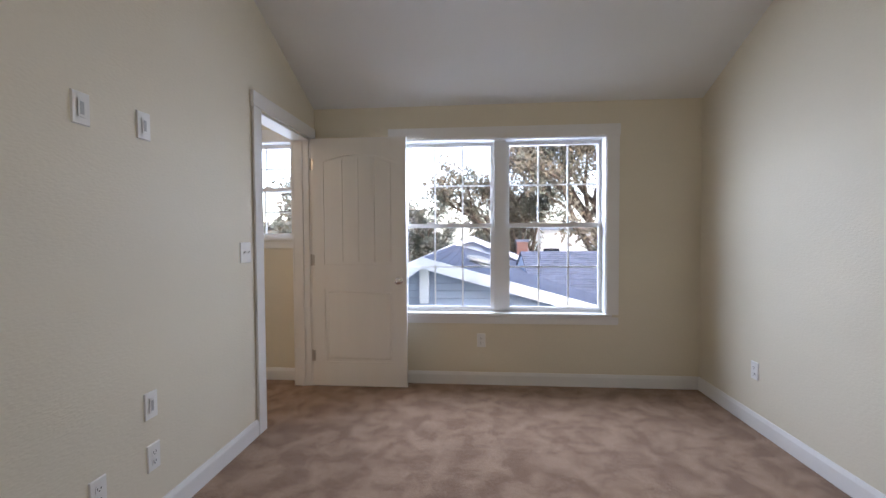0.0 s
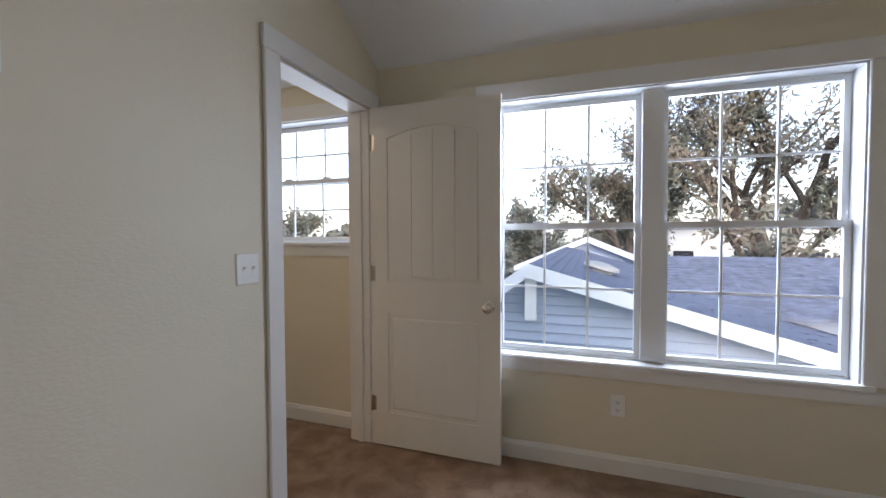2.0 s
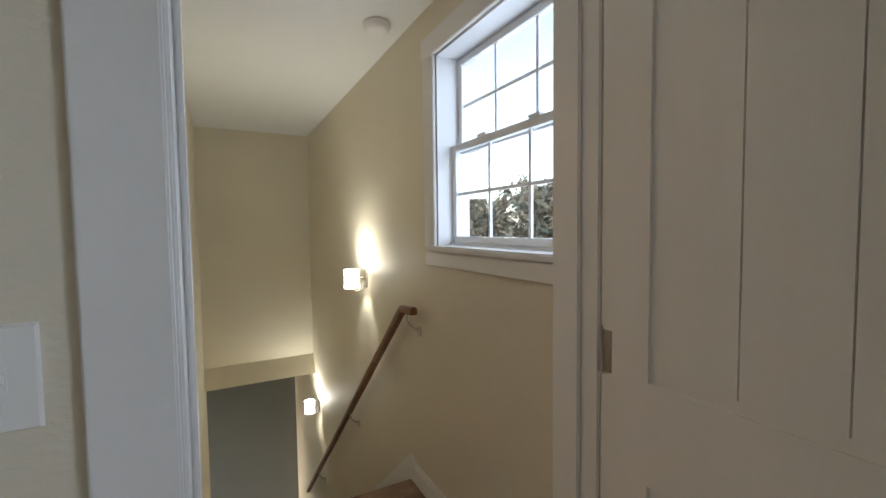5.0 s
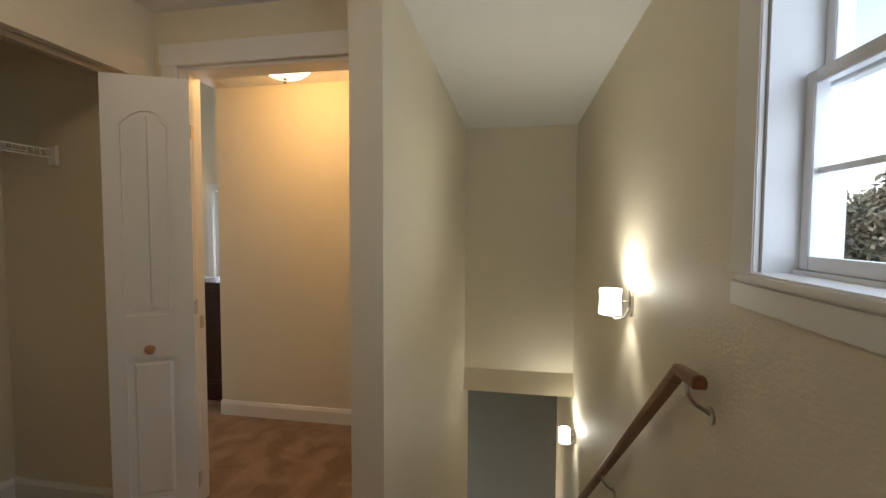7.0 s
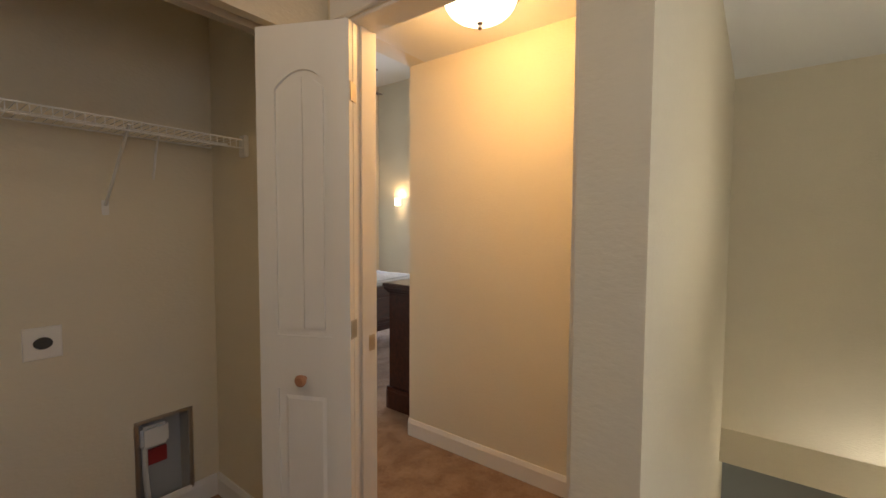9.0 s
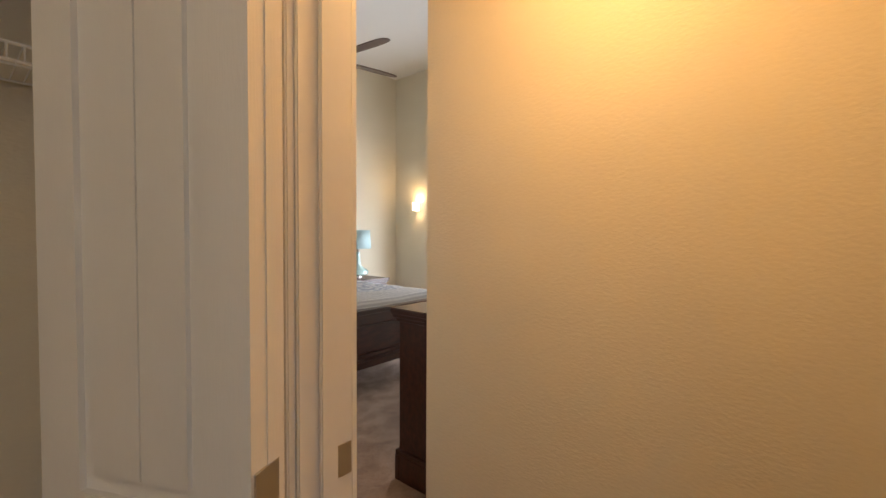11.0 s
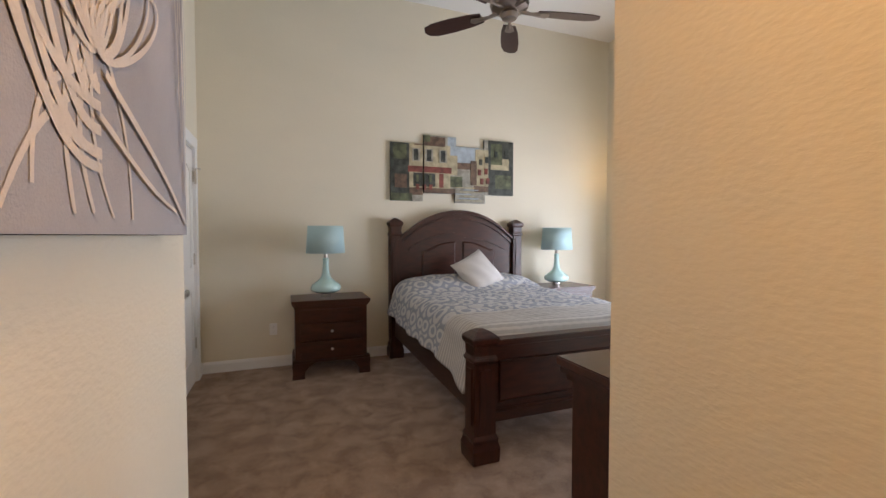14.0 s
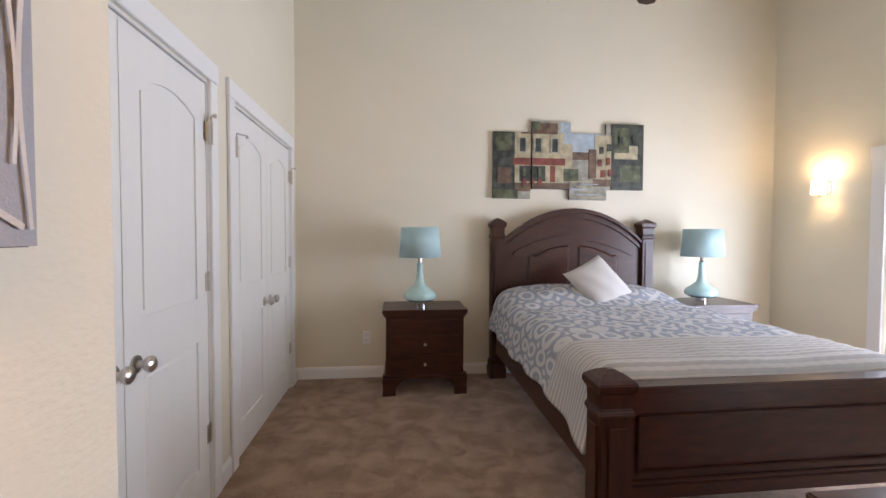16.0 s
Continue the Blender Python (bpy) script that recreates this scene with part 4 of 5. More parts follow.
    box(bm, frt + 0.06, fl - 0.06, yf - 0.025, yf + 0.03, 0.22, 0.24)
    for x0, x1 in ((frt + 0.11, fl - 0.11),):
        for q in ((x0, x1, 0.50, 0.515), (x0, x1, 0.265, 0.28), (x0, x0 + 0.015, 0.28, 0.50), (x1 - 0.015, x1, 0.28, 0.50)):
            box(bm, q[0], q[1], y1 - 0.001, y1 + 0.018, q[2], q[3])
    mk("footboard", bm, MAHOG, top, 0.004)
    for xa, xb in ((xl, fl), (xr, frt)):
        bm = bmesh.new()
        loft(bm, [[(xa + dx, yh + 0.05, z) for dx, z in ((-0.02, 0.18), (0.02, 0.18), (0.02, 0.38), (-0.02, 0.38))], [(xb + dx, yf - 0.06, z) for dx, z in ((-0.02, 0.18), (0.02, 0.18), (0.02, 0.38), (-0.02, 0.38))]])
        mk("side_rail", bm, MAHOG, top, 0.004)
    mt = boxes("mattress", [(xr + 0.06, xl - 0.06, yh + 0.06, yf - 0.07, 0.30, 0.57)], PILLOW, top, 0.05)
    tagged(mt, "pale mattress under the comforter")
    # comforter
    nv, nu = 110, 120
    rng = random.Random(2)
    verts, faces = [], []
    for j in range(nv + 1):
        v = j / nv
        y = yh + 0.10 + (yf - 0.07 - yh - 0.10) * v
        ccx = -4.905
        head = max(0.0, 1 - v / 0.22)
        for i in range(nu + 1):
            s = (i / nu * 2 - 1) * 1.06
            q = abs(s)
            edge = 0.765 + 0.01 * v
            drop = 0.16 + 0.02 * math.sin(v * 9 + (1 if s > 0 else 4)) + 0.09 * v ** 4
            if q < edge - 0.10:
                dx, dz = q, 0.0
            elif q < edge + 0.06:
                a = (q - edge + 0.10) / 0.16 * math.pi / 2
                dx, dz = edge - 0.10 + 0.10 * math.sin(a), -0.10 * (1 - math.cos(a))
            else:
                u = (q - edge - 0.06) / (1.06 - edge - 0.06)
                dx, dz = edge + 0.0 + 0.05 * u + 0.014 * math.sin(v * 34) * u, -0.10 - drop * u
            z = 0.68 - 0.018 * v + dz + 0.055 * math.sin(math.pi * min(1, max(0, v / 0.30))) * (q < edge) * (1 - (q / edge) ** 2)
            z += 0.11 * head ** 0.5 * max(0, 1 - (q / (edge + 0.1)) ** 4) * (1 if v > 0.015 else 0.3)
            quilt = abs(math.sin(v * 26 + s * 8)) ** 0.6 * abs(math.sin(v * 26 - s * 8)) ** 0.6 if v < 0.77 else abs(math.sin(v * 66)) * (0.6 + 0.4 * abs(math.sin(s * 42)))
            z += (0.014 if v < 0.77 else 0.010) * quilt * (q < edge + 0.02)
            z += 0.012 * noise.noise(Vector((s * 4, v * 9, 0.3)))
            if v > 0.97 and q < edge:
                z -= 0.05 * (v - 0.97) / 0.03
            verts.append((ccx - (1 if s > 0 else -1) * dx, y, z))
    for j in range(nv):
        for i in range(nu):
            a = j * (nu + 1) + i
            faces.append((a, a + 1, a + nu + 2, a + nu + 1))
    me = bpy.data.meshes.new("comforter")
    me.from_pydata(verts, [], faces)
    uv = me.uv_layers.new(name="cloth")
    for lp in me.loops:
        i, j = lp.vertex_index % (nu + 1), lp.vertex_index // (nu + 1)
        uv.data[lp.index].uv = ((i / nu * 2 - 1) * 1.06, j / nv * 2.2)
    me.materials.append(comforter_material(yh, yf))
    for p in me.polygons:
        p.use_smooth = True
    cf = new("comforter", me)
    cf.parent = top
    sol = cf.modifiers.new("thick", "SOLIDIFY")
    sol.thickness = 0.022
    tagged(cf, "grey and blue medallion-patterned quilted comforter with waffle band")
    return top


def comforter_material(yh, yf):
    m = bpy.data.materials.new("comforter_cloth")
    m.use_nodes = True
    nt = m.node_tree
    b = nt.nodes["Principled BSDF"]
    b.inputs["Roughness"].default_value = 0.95
    L = nt.links.new
    def node(k, **v):
        n = nt.nodes.new(k)
        for key, val in v.items():
            if key == "op":
                n.operation = val
            else:
                n.inputs[int(key[1:])].default_value = val
        return n
    tc = node("ShaderNodeTexCoord")
    sep = node("ShaderNodeSeparateXYZ")
    L(tc.outputs["UV"], sep.inputs[0])
    mp = node("ShaderNodeMapping")
    mp.inputs["Scale"].default_value = (6.6, 5.6, 0.01)
    L(tc.outputs["UV"], mp.inputs[0])
    vo = nt.nodes.new("ShaderNodeTexVoronoi")
    vo.inputs["Scale"].default_value, vo.inputs["Randomness"].default_value = 1.0, 0.25
    L(mp.outputs[0], vo.inputs["Vector"])
    wob = nt.nodes.new("ShaderNodeTexNoise")
    wob.inputs["Scale"].default_value = 9
    L(tc.outputs["Object"], wob.inputs["Vector"])
    ring = node("ShaderNodeMath", op="MULTIPLY_ADD", i1=17.0)
    L(vo.outputs["Distance"], ring.inputs[0])
    wm = node("ShaderNodeMath", op="MULTIPLY", i1=4.0)
    L(wob.outputs[0], wm.inputs[0])
    L(wm.outputs[0], ring.inputs[2])
    sn = node("ShaderNodeMath", op="SINE")
    L(ring.outputs[0], sn.inputs[0])
    ramp = nt.nodes.new("ShaderNodeValToRGB")
    e = ramp.color_ramp.elements
    e[0].position, e[1].position = 0.36, 0.60
    e[0].color, e[1].color = (0.31, 0.33, 0.38, 1), (0.57, 0.56, 0.55, 1)
    half = node("ShaderNodeMath", op="MULTIPLY_ADD", i1=0.5, i2=0.5)
    L(sn.outputs[0], half.inputs[0])
    L(half.outputs[0], ramp.inputs[0])
    # the plain ribbed band at the foot
    band = node("ShaderNodeMath", op="GREATER_THAN", i1=2.2 * 0.77)
    L(sep.outputs[1], band.inputs[0])
    mx = nt.nodes.new("ShaderNodeMixRGB")
    L(band.outputs[0], mx.inputs[0])
    L(ramp.outputs[0], mx.inputs[1])
    rib = node("ShaderNodeMath", op="MULTIPLY", i1=190.0)
    L(sep.outputs[1], rib.inputs[0])
    rs = node("ShaderNodeMath", op="SINE")
    L(rib.outputs[0], rs.inputs[0])
    rr = nt.nodes.new("ShaderNodeValToRGB")
    rr.color_ramp.elements[0].color, rr.color_ramp.elements[1].color = (0.42, 0.40, 0.38, 1), (0.58, 0.55, 0.52, 1)
    rr.color_ramp.elements[0].position, rr.color_ramp.elements[1].position = 0.0, 0.5
    L(rs.outputs[0], rr.inputs[0])
    L(rr.outputs[0], mx.inputs[2])
    L(mx.outputs[0], b.inputs["Base Color"])
    w = nt.nodes.new("ShaderNodeTexNoise")
    w.inputs["Scale"].default_value = 300
    L(tc.outputs["Object"], w.inputs["Vector"])
    bp = nt.nodes.new("ShaderNodeBump")
    bp.inputs["Strength"].default_value, bp.inputs["Distance"].default_value = 0.4, 0.003
    L(w.outputs[0], bp.inputs["Height"])
    L(bp.outputs[0], b.inputs["Normal"])
    return m


bed()
# pillow
bm = bmesh.new()
N = 18
grid = {}
for s in (1, -1):
    for i in range(N + 1):
        for j in range(N + 1):
            u, v = i / N * 2 - 1, j / N * 2 - 1
            h = 0.085 * ((1 - u * u) * (1 - v * v)) ** 0.45 + 0.004 * math.sin(u * 9 + v * 4)
            k = 1 - 0.06 * (1 - abs(u) ** 2) * abs(v) ** 3
            k2 = 1 - 0.06 * (1 - abs(v) ** 2) * abs(u) ** 3
            edge = i in (0, N) or j in (0, N)
            grid[s, i, j] = grid[1, i, j] if edge and s < 0 else bm.verts.new((u * 0.21 * k2, v * 0.21 * k, s * h * (0 if edge else 1)))
    for i in range(N):
        for j in range(N):
            f = (grid[s, i, j], grid[s, i + 1, j], grid[s, i + 1, j + 1], grid[s, i, j + 1])
            bm.faces.new(f if s > 0 else f[::-1])
tagged(mk("throw_pillow", bm, PILLOW, smooth=True, m=pose(-4.88, -2.385, 0.915, -55, 0, 0) @ pose(0, 0, 0, 0, 0, 28)), "pale ribbed throw pillow leaning on the comforter", "pillow")


def nightstand(m):
    top = empty("nightstand", m, "dark mahogany three-drawer nightstand with bracket feet", "nightstand", "nightstands")
    w, d, h = 0.35, 0.47, 0.655
    bm = bmesh.new()
    box(bm, -w + 0.03, w - 0.03, 0.03, d, 0.11, h - 0.045)
    box(bm, -w + 0.018, w - 0.018, 0.018, d, h - 0.065, h - 0.045)
    box(bm, -w + 0.006, w - 0.006, 0.006, d, h - 0.045, h - 0.028)
    box(bm, -w, w, 0, d, h - 0.028, h)
    box(bm, -w + 0.015, w - 0.015, 0.015, d, 0.09, 0.115)
    mk("body", bm, MAHOG, top, 0.004)
    for z0, z1, kn in ((0.455, 0.575, False), (0.295, 0.445, True), (0.125, 0.285, True)):
        boxes("drawer", [(-w + 0.07, w - 0.07, 0.016, 0.035, z0, z1)], MAHOG, top, 0.006)
        if kn:
            bm = bmesh.new()
            loft(bm, [[(r * math.cos(2 * math.pi * i / 14), 0.018 - y, (z0 + z1) / 2 + r * math.sin(2 * math.pi * i / 14)) for i in range(14)] for r, y in ((0.012, 0), (0.006, 0.008), (0.013, 0.018), (0.006, 0.024))])
            tagged(mk("knob", bm, NICKEL, top, smooth=True), "small pewter knob")
    for s in (-1, 1):
        bm = bmesh.new()
        x = s * (w - 0.035)
        lathe(bm, ((0.035, 0.05), (0.030, 0.12)), x, 0.045, square=True)
        pts = [(s * (w - 0.002), -0.05), (s * (w - 0.01), 0.095), (s * (w - 0.20), 0.095), (s * (w - 0.15), 0.06), (s * (w - 0.11), 0.015), (s * (w - 0.11), -0.05)]
        loft(bm, [[(px, y, pz) for px, pz in pts] for y in (0.008, 0.045)])
        mk("foot", bm, MAHOG, top, 0.003)
        boxes("foot", [(min(s * (w - 0.01), s * (w - 0.05)), max(s * (w - 0.01), s * (w - 0.05)), d - 0.06, d, -0.05, 0.095)], MAHOG, top, 0.003)
    return top


ns = nightstand(pose(-3.425, -2.405, 0.05, 0, 0, 180))
copy_thing(ns, pose(-6.06, -2.405, 0.05, 0, 0, 180))


def table_lamp(m):
    top = empty("table_lamp", m, "teal glass gourd table lamp with pale blue drum shade", "table lamp", "bedside lamps")
    bm = bmesh.new()
    lathe(bm, ((0.05, 0), (0.05, 0.035)), n=24)
    tagged(mk("foot", bm, CHROME, top, 0.003), "clear chrome lamp foot")
    bm = bmesh.new()
    lathe(bm, ((0.045, 0.036), (0.10, 0.045), (0.135, 0.065), (0.142, 0.09), (0.13, 0.118), (0.085, 0.15), (0.048, 0.185), (0.034, 0.23), (0.028, 0.30), (0.026, 0.35), (0.030, 0.365), (0.018, 0.375)), n=32)
    mk("base", bm, TEAL, top, smooth=True)
    bm = bmesh.new()
    tube(bm, [(0, 0, 0.37), (0, 0, 0.63)], 0.006)
    lathe(bm, ((0.02, 0.375), (0.02, 0.43)), n=14)
    for k in range(3):
        tube(bm, [(0, 0, 0.62), (0.145 * math.cos(k * 2.09), 0.145 * math.sin(k * 2.09), 0.665)], 0.002, 5)
    mk("stem", bm, NICKEL, top)
    bm = bmesh.new()
    n = 40
    ra = [bm.verts.new((0.180 * math.cos(2 * math.pi * i / n), 0.180 * math.sin(2 * math.pi * i / n), 0.42)) for i in range(n)]
    rb = [bm.verts.new((0.163 * math.cos(2 * math.pi * i / n), 0.163 * math.sin(2 * math.pi * i / n), 0.675)) for i in range(n)]
    for i in range(n):
        bm.faces.new((ra[i], ra[(i + 1) % n], rb[(i + 1) % n], rb[i]))
    sh = mk("shade", bm, TEALS, top, smooth=True)
    sol = sh.modifiers.new("thick", "SOLIDIFY")
    sol.thickness = 0.003
    tagged(sh, "pale blue-green fabric drum shade")
    return top


tl = table_lamp(pose(-3.392, -2.625, 0.705))
copy_thing(tl, pose(-6.02, -2.625, 0.705, 0, 0, 40))

# dresser
dr = empty("dresser", pose(-5.17, 0.405, 0.05), "dark mahogany dresser with moulded top", "dresser")
bm = bmesh.new()
dw, dd, dh = 1.36, 0.40, 0.87
box(bm, 0, dw, 0, dd, dh - 0.028, dh)
box(bm, 0.008, dw - 0.008, 0.008, dd, dh - 0.05, dh - 0.028)
box(bm, 0.022, dw - 0.022, 0.022, dd, dh - 0.07, dh - 0.05)
box(bm, 0.035, dw - 0.035, 0.035, dd, 0.10, dh - 0.07)
box(bm, 0.02, dw - 0.02, 0.02, dd, 0.085, 0.115)
mk("body", bm, MAHOG, dr, 0.004)
for c in range(2):
    for z0 in (0.13, 0.36, 0.59):
        boxes("drawer", [(0.07 + c * 0.62, 0.67 + c * 0.62, 0.022, 0.04, z0, z0 + 0.20)], MAHOG, dr, 0.006)
for x in (0.02, dw - 0.14):
    boxes("foot", [(x, x + 0.12, 0.015, 0.05, -0.05, 0.09), (x if x < 0.1 else x + 0.08, x + 0.04 if x < 0.1 else x + 0.12, 0.05, dd, -0.05, 0.09)], MAHOG, dr, 0.005)

# ceiling fan
FX, FY, FZ = -4.485, -1.075, 2.77
fan = empty("ceiling_fan", pose(FX, FY, FZ), "pewter ceiling fan with five dark wood blades", "ceiling fan")
bm = bmesh.new()
lathe(bm, ((0.012, 0.16), (0.012, 0.96)), n=14)
lathe(bm, ((0.02, 0.92), (0.07, 0.955), (0.075, 1.03)), n=24)
mk("downrod", bm, BRONZE, fan, smooth=True)
bm = bmesh.new()
lathe(bm, ((0.02, 0.0), (0.05, 0.005), (0.065, 0.03), (0.06, 0.05), (0.09, 0.06), (0.125, 0.075), (0.135, 0.10), (0.13, 0.125), (0.11, 0.14), (0.05, 0.165), (0.025, 0.20), (0.012, 0.21)), n=32)
mk("motor_housing", bm, BRONZE, fan, smooth=True)
for k in range(5):
    ang = 96 + 72 * k
    bm = bmesh.new()
    outline = [(0.20, -0.045), (0.30, -0.062), (0.45, -0.070), (0.58, -0.066), (0.645, -0.045), (0.665, 0.0), (0.645, 0.045), (0.58, 0.066), (0.45, 0.070), (0.30, 0.062), (0.20, 0.045)]
    loft(bm, [[(x, y, z + y * 0.2) for x, y in outline] for z in (0.055, 0.062)])
    mk("blade", bm, BLADE, fan, 0.001, m=pose(0, 0, 0, 0, 0, ang))
    bm = bmesh.new()
    tube(bm, [(0.08, 0, 0.065), (0.15, 0, 0.05), (0.22, 0, 0.052)], [0.018, 0.011, 0.014], 8)
    loft(bm, [[(x, y, z) for x, y in ((0.18, -0.02), (0.27, -0.035), (0.29, 0.0), (0.27, 0.035), (0.18, 0.02))] for z in (0.046, 0.053)])
    mk("blade_arm", bm, BRONZE, fan, m=pose(0, 0, 0, 0, 0, ang))

# ---- outdoors ----
GZ = -5.6
gm = boxes("ground", [(-400, 400, -400, 400, GZ - 0.5, GZ)], GROUND)
st(gm, "distant grassy ground below the upper storey")


def neighbour(name, m, half_l, half_r, ridge, slope_l, slope_r, depth, label, wall_h, over=0.35):
    """A gabled house: gable front at local y = 0, ridge at x = 0 running back along y."""
    top = empty(name, m, label, "house")
    zl, zr = ridge - slope_l * half_l, ridge - slope_r * half_r
    bm = bmesh.new()
    loft(bm, [[(x, y, z) for x, z in ((-half_l + over, wall_h), (half_r - over, wall_h), (half_r - over, zr - 0.12 + slope_r * over), (0, ridge - 0.14), (-half_l + over, zl - 0.12 + slope_l * over))] for y in (0.35, depth)])
    mk("wall", bm, SIDING, top)
    laps = bmesh.new()
    z = ridge - 3.2
    while z < ridge - 0.2:
        xa = -min(half_l - over, (ridge - 0.16 - z) / slope_l)
        xb = min(half_r - over, (ridge - 0.16 - z) / slope_r)
        loft(laps, [[(x, 0.35, z + 0.125), (x, 0.300, z + 0.020), (x, 0.35, z + 0.020)] for x in (xa, xb)])
        z += 0.125
    tagged(mk("lap_siding", laps, SIDING, top), "pale blue-grey horizontal lap siding")
    for sgn, hx, zz, nm in ((-1, half_l, zl, slope_l), (1, half_r, zr, slope_r)):
        bm = bmesh.new()
        loft(bm, [[(0, y, ridge), (sgn * hx, y, zz), (sgn * hx, y, zz - 0.06), (0, y, ridge - 0.06)] for y in (0, depth)])
        mk("roof", bm, SHING, top)
        rows = bmesh.new()
        n = int(math.hypot(hx, ridge - zz) / 0.14)
        rng = random.Random(7)
        for i in range(n):
            u0, u1 = i / n, (i + 1) / n
            y = 0.0
            while y < min(depth, 9):
                wd = rng.uniform(0.22, 0.42)
                lift = rng.uniform(0.006, 0.020)
                p = [(sgn * hx * u0, y, ridge + (zz - ridge) * u0 + 0.003), (sgn * hx * u1, y, ridge + (zz - ridge) * u1 + lift + 0.006), (sgn * hx * u1, min(y + wd - 0.012, depth), ridge + (zz - ridge) * u1 + lift + 0.006),
                     (sgn * hx * u0, min(y + wd - 0.012, depth), ridge + (zz - ridge) * u0 + 0.003)]
                v = [rows.verts.new(q) for q in p]
                rows.faces.new(v)
                lo = [rows.verts.new((q[0], q[1], q[2] - lift)) for q in p[1:3]]
                rows.faces.new((v[1], lo[0], lo[1], v[2]))
                y += wd
        tagged(mk("shingles", rows, SHING, top), "weathered grey asphalt shingles", kind="stuff")
        bm = bmesh.new()
        loft(bm, [[(0, y, ridge + 0.015), (sgn * hx, y, zz + 0.015), (sgn * hx, y, zz - 0.17), (0, y, ridge - 0.17)] for y in (-0.03, 0.0)])
        loft(bm, [[(0, y, ridge - 0.12), (sgn * hx, y, zz - 0.12), (sgn * hx, y, zz - 0.14), (0, y, ridge - 0.14)] for y in (0.0, 0.34)])
        mk("fascia", bm, FASCIA, top)
    return top


rv = empty("roof_vent", pose(0.35, 8.6, 0.66, 0, 15, 0), "low grey metal roof vent on shingles", "roof vent")
bm = bmesh.new()
lathe(bm, ((0.22, 0), (0.22, 0.05), (0.30, 0.06), (0.28, 0.12), (0.1, 0.16)), n=18)
mk("cap", bm, GREYM, rv, smooth=True)
n1 = neighbour("neighbour_house", pose(-0.58, 6.5, 0), 1.9, 6.5, 0.90, 0.75, 0.275, 11, "neighbouring house with grey shingle roof and white fascia", GZ)
boxes("knee_brace", [(0.05, 0.20, 0.02, 0.14, 0.15, 0.72)], FASCIA, n1, 0.01, m=pose(-0.10, 0.1, 0.0))
neighbour("far_house", pose(0.1, 15.5, 0), 2.4, 3.0, 1.22, 0.42, 0.42, 8, "farther shingled house gable with white fascia boards", GZ)
neighbour("far_house", pose(9.5, 11.6, 0.0, 0, 0, 90), 2.6, 3.0, 0.80, 0.32, 0.32, 8, "low dark shingled roof of another house", GZ)
chim = empty("chimney", pose(-2.5, 13.0, 0), "red brick chimney above the roofs", "chimney")
boxes("stack", [(-0.2, 0.2, -0.2, 0.2, GZ, 0.95)], BRICK, chim)
boxes("cap", [(-0.24, 0.24, -0.24, 0.24, 0.95, 1.04)], SHING, chim)
chim2 = copy_thing(chim, pose(2.0, 16.0, 0.05))
vp = empty("roof_pipe", pose(4.2, 9.9, 0.15), "white vent pipe with flashing on the roof", "vent pipe")
bm = bmesh.new()
tube(bm, [(0, 0, -0.3), (0.12, 0, 0.42)], 0.07, 12)
mk("pipe", bm, FASCIA, vp, smooth=True)
# pale building behind the tree
wb = empty("white_building", pose(0, 0, 0), "long white building behind the trees", "building")
boxes("wall", [(3.5, 26, 30, 38, GZ, 1.6)], FASCIA, wb)
boxes("roof", [(3.2, 26.4, 29.7, 38.3, 1.6, 1.9)], SIDING, wb, 0.05)
for i in range(6):
    boxes("pane", [(5 + i * 3.2, 6.1 + i * 3.2, 29.97, 30.02, -1.2, 0.3)], DGLASS, wb)


def tree(name, base, height, spread, leaves, seed, mat, label, leaf=0.14):
    """A tapered trunk, branching limbs and a loose crown of single leaves."""
    rng = random.Random(seed)
    top = empty(name, pose(*base), label, "tree")
    bm = bmesh.new()
    tips = []
    def grow(p, d, length, r, level):
        pts, rad = [p], [r]
        q = p.copy()
        for i in range(4):
            d = (d + Vector((rng.uniform(-0.28, 0.28), rng.uniform(-0.28, 0.28), rng.uniform(-0.05, 0.18)))).normalized()
            q = q + d * (length / 4)
            pts.append(q.copy())
            rad.append(r * (1 - 0.16 * (i + 1)))
        tube(bm, pts, rad, 7 if level < 2 else 5)
        if level >= 2:
            tips.extend(pts[1:])
        if level < 4:
            for k in range(3 if level else 5):
                a = rng.uniform(0, 2 * math.pi)
                tilt = rng.uniform(0.45, 1.0)
                nd = (d * math.cos(tilt) + Vector((math.cos(a), math.sin(a), rng.uniform(-0.1, 0.35))) * math.sin(tilt)).normalized()
                grow(pts[rng.choice((2, 3, 4))], nd, length * rng.uniform(0.55, 0.78) * (spread if level == 0 else 1), r * 0.52, level + 1)
    grow(Vector((0, 0, 0)), Vector((0.05, 0, 1)), height * 0.42, height * 0.036, 0)
    mk("trunk", bm, BARK, top, smooth=True)
    verts, faces = [], []
    for i in range(leaves):
        t = rng.choice(tips) + Vector((rng.gauss(0, 0.28), rng.gauss(0, 0.28), rng.gauss(0, 0.24)))
        u = Vector((rng.gauss(0, 1), rng.gauss(0, 1), rng.gauss(0, 1))).normalized()
        v = u.orthogonal().normalized()
        w = u.cross(v) * 0.12
        s = leaf * rng.uniform(0.6, 1.3)
        b = len(verts)
        verts += [t - u * s, t + v * s * 0.45 + w * s, t + u * s, t - v * s * 0.45 + w * s]
        faces.append((b, b + 1, b + 2))
        faces.append((b, b + 2, b + 3))
    me = bpy.data.meshes.new("leaves")
    me.from_pydata([tuple(v) for v in verts], [], faces)
    me.materials.append(mat)
    lv = new("leaves", me)
    lv.parent = top
    tagged(lv, "sparse turning autumn leaves", kind="stuff")
    return top


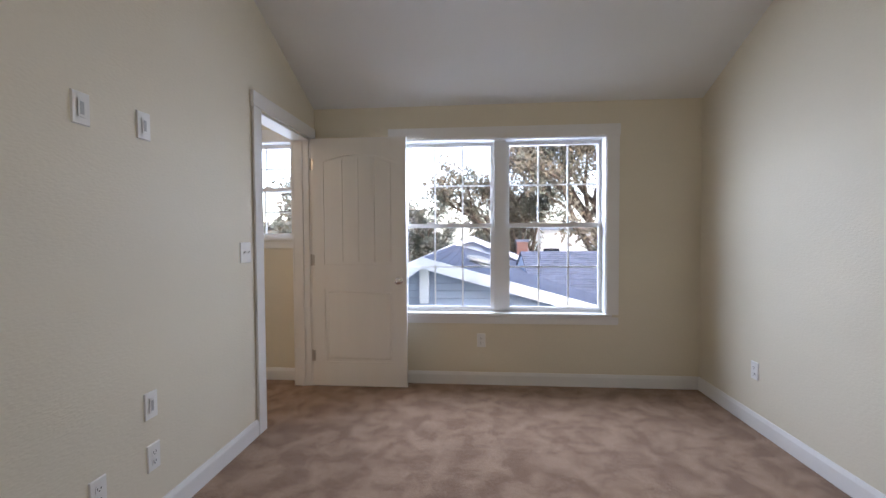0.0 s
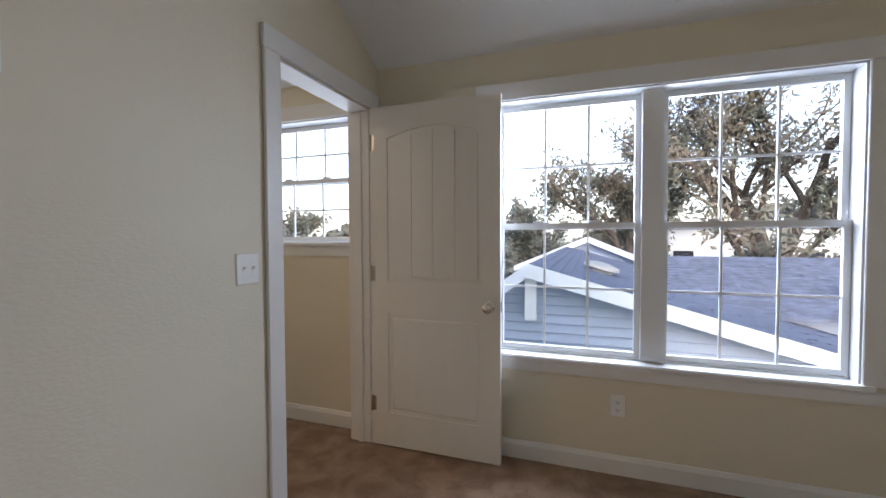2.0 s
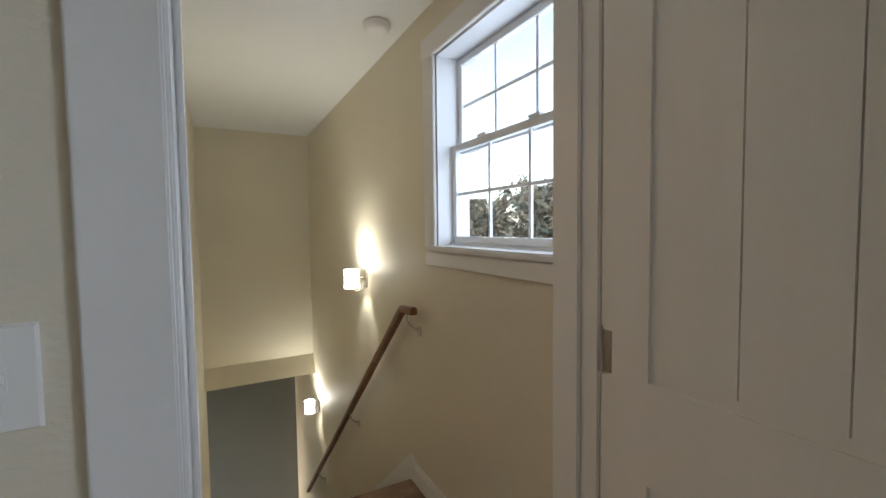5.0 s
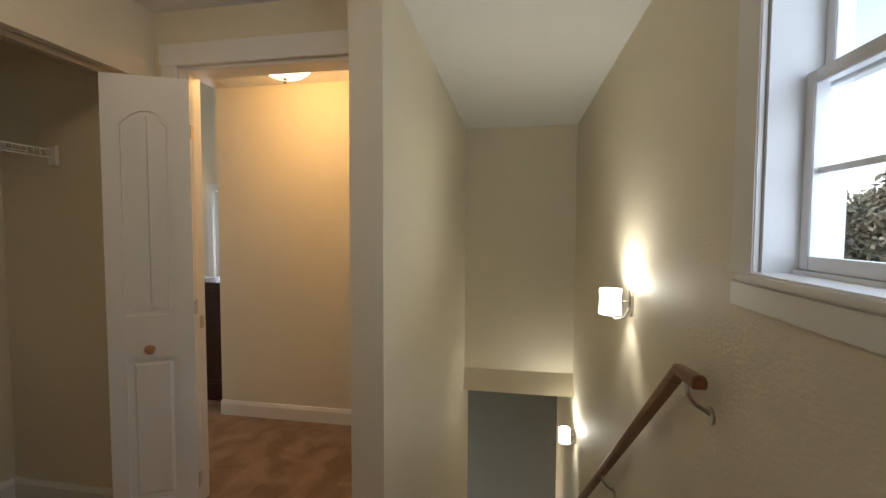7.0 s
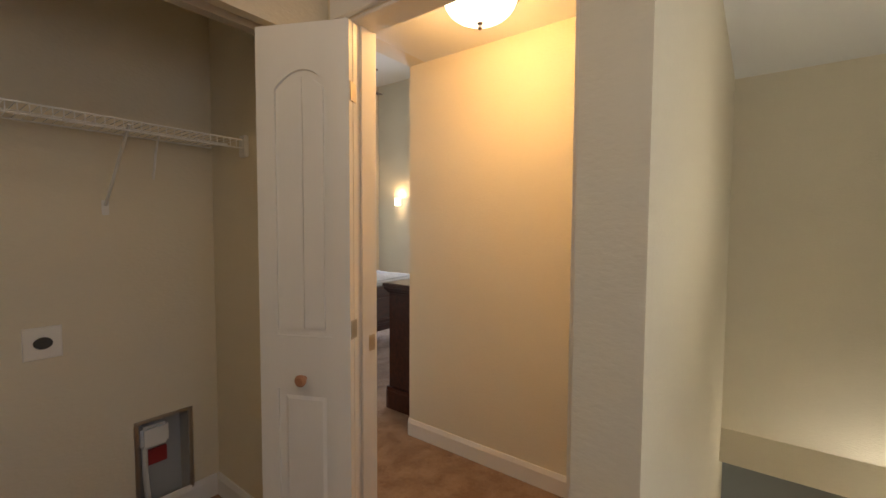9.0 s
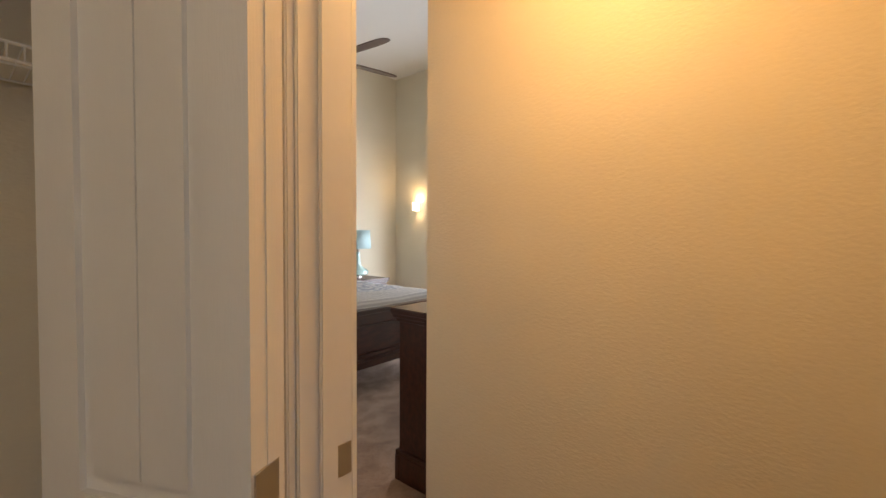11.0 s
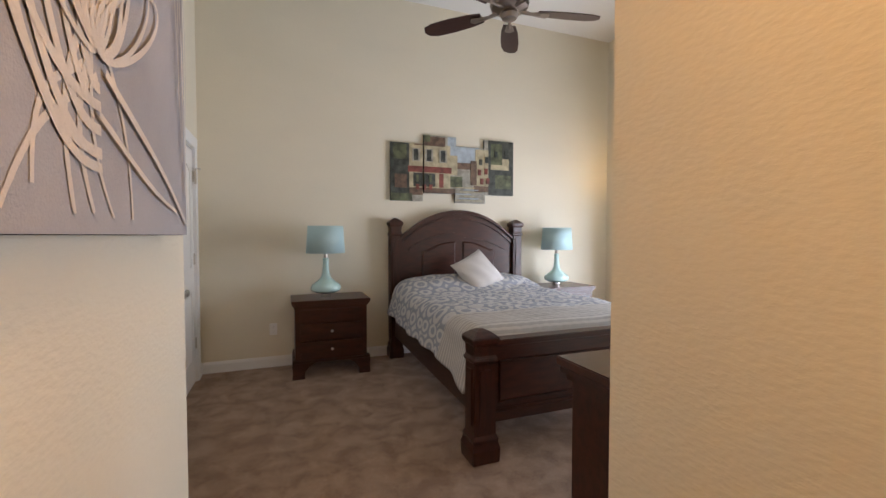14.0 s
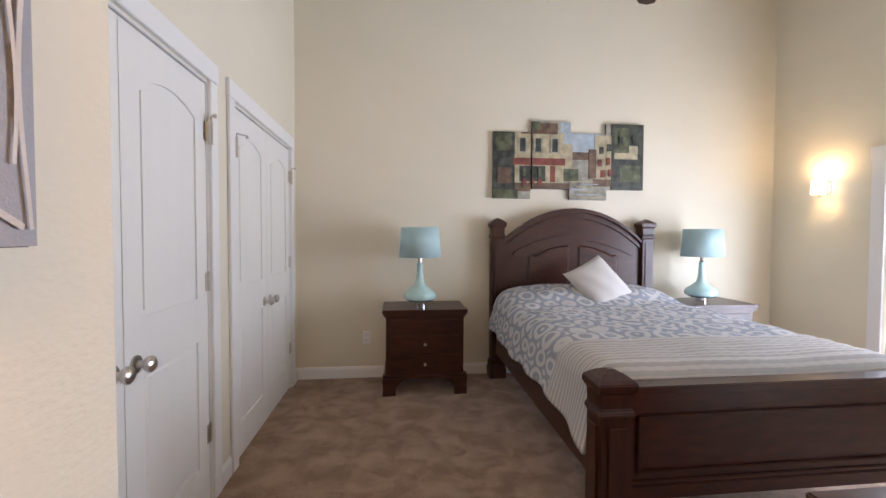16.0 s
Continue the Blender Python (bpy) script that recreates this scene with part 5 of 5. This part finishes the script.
tree("maple_tree", (6.0, 18.5, GZ), 14.0, 1.15, 11500, 5, LEAF, "large autumn maple with dark spreading limbs")
tree("oak_tree", (2.2, 24.0, GZ), 13.0, 1.1, 9500, 11, LEAF, "tall thinning autumn tree behind the roofs")
for i, (x, y, h) in enumerate(((-14, 30, 9.5), (-9.5, 34, 9), (-21, 24, 10), (-27, 30, 10.5), (-6, 40, 9.5), (-34, 22, 10), (-17, 40, 11), (14, 34, 11), (-42, 30, 11))):
    tree("distant_tree", (x, y, GZ), h * 1.12, 1.0, 4500, 20 + i, LEAFG, "distant bushy tree under a pale sky", 0.26)
bm = bmesh.new()
rng = random.Random(3)
verts, faces = [], []
for i in range(14000):
    a = rng.uniform(-1.9, 1.15)
    r = rng.uniform(62, 70)
    hmax = 6.2 + 1.6 * math.sin(a * 9) + 1.0 * math.sin(a * 23 + 1)
    p = Vector((r * math.sin(a), r * math.cos(a), GZ + rng.uniform(0, 1) ** 0.8 * hmax))
    u = Vector((rng.gauss(0, 1), rng.gauss(0, 1), rng.gauss(0, 1))).normalized()
    v = u.orthogonal().normalized()
    b = len(verts)
    s = rng.uniform(0.35, 0.75)
    verts += [tuple(p - u * s), tuple(p + v * s), tuple(p + u * s), tuple(p - v * s)]
    faces.append((b, b + 1, b + 2, b + 3))
me = bpy.data.meshes.new("far_woods")
me.from_pydata(verts, [], faces)
me.materials.append(LEAFG)
tagged(new("far_woods", me), "belt of distant woods on the horizon", "woods", kind="stuff")
# neighbour seen through the patio door
pb = empty("white_house", pose(0, 0, 0), "white sided house across the yard with dark windows", "house")
boxes("wall", [(-20, -14, -16, 6, GZ, 3.0)], FASCIA, pb)
boxes("lap_siding", [(-14.0, -13.985, -16, 6, -4.5 + 0.2 * i, -4.5 + 0.2 * i + 0.185) for i in range(37)], FASCIA, pb)
boxes("roof", [(-20.4, -13.6, -16.4, 6.4, 3.0, 3.3)], SHING, pb, 0.05)
for y in (-13.2, -11.6, -10.0, -8.4, -6.8, -5.2, -3.4):
    for z in (-2.2, 0.2, 1.6):
        boxes("pane", [(-13.99, -13.96, y, y + 0.8, z, z + 1.0)], DGLASS, pb)
        boxes("frame", [(-13.985, -13.94, y - 0.06, y, z - 0.06, z + 1.06), (-13.985, -13.94, y + 0.8, y + 0.86, z - 0.06, z + 1.06), (-13.985, -13.94, y, y + 0.8, z + 1.0, z + 1.06), (-13.985, -13.94, y, y + 0.8, z + 0.48, z + 0.52)], FASCIA, pb)
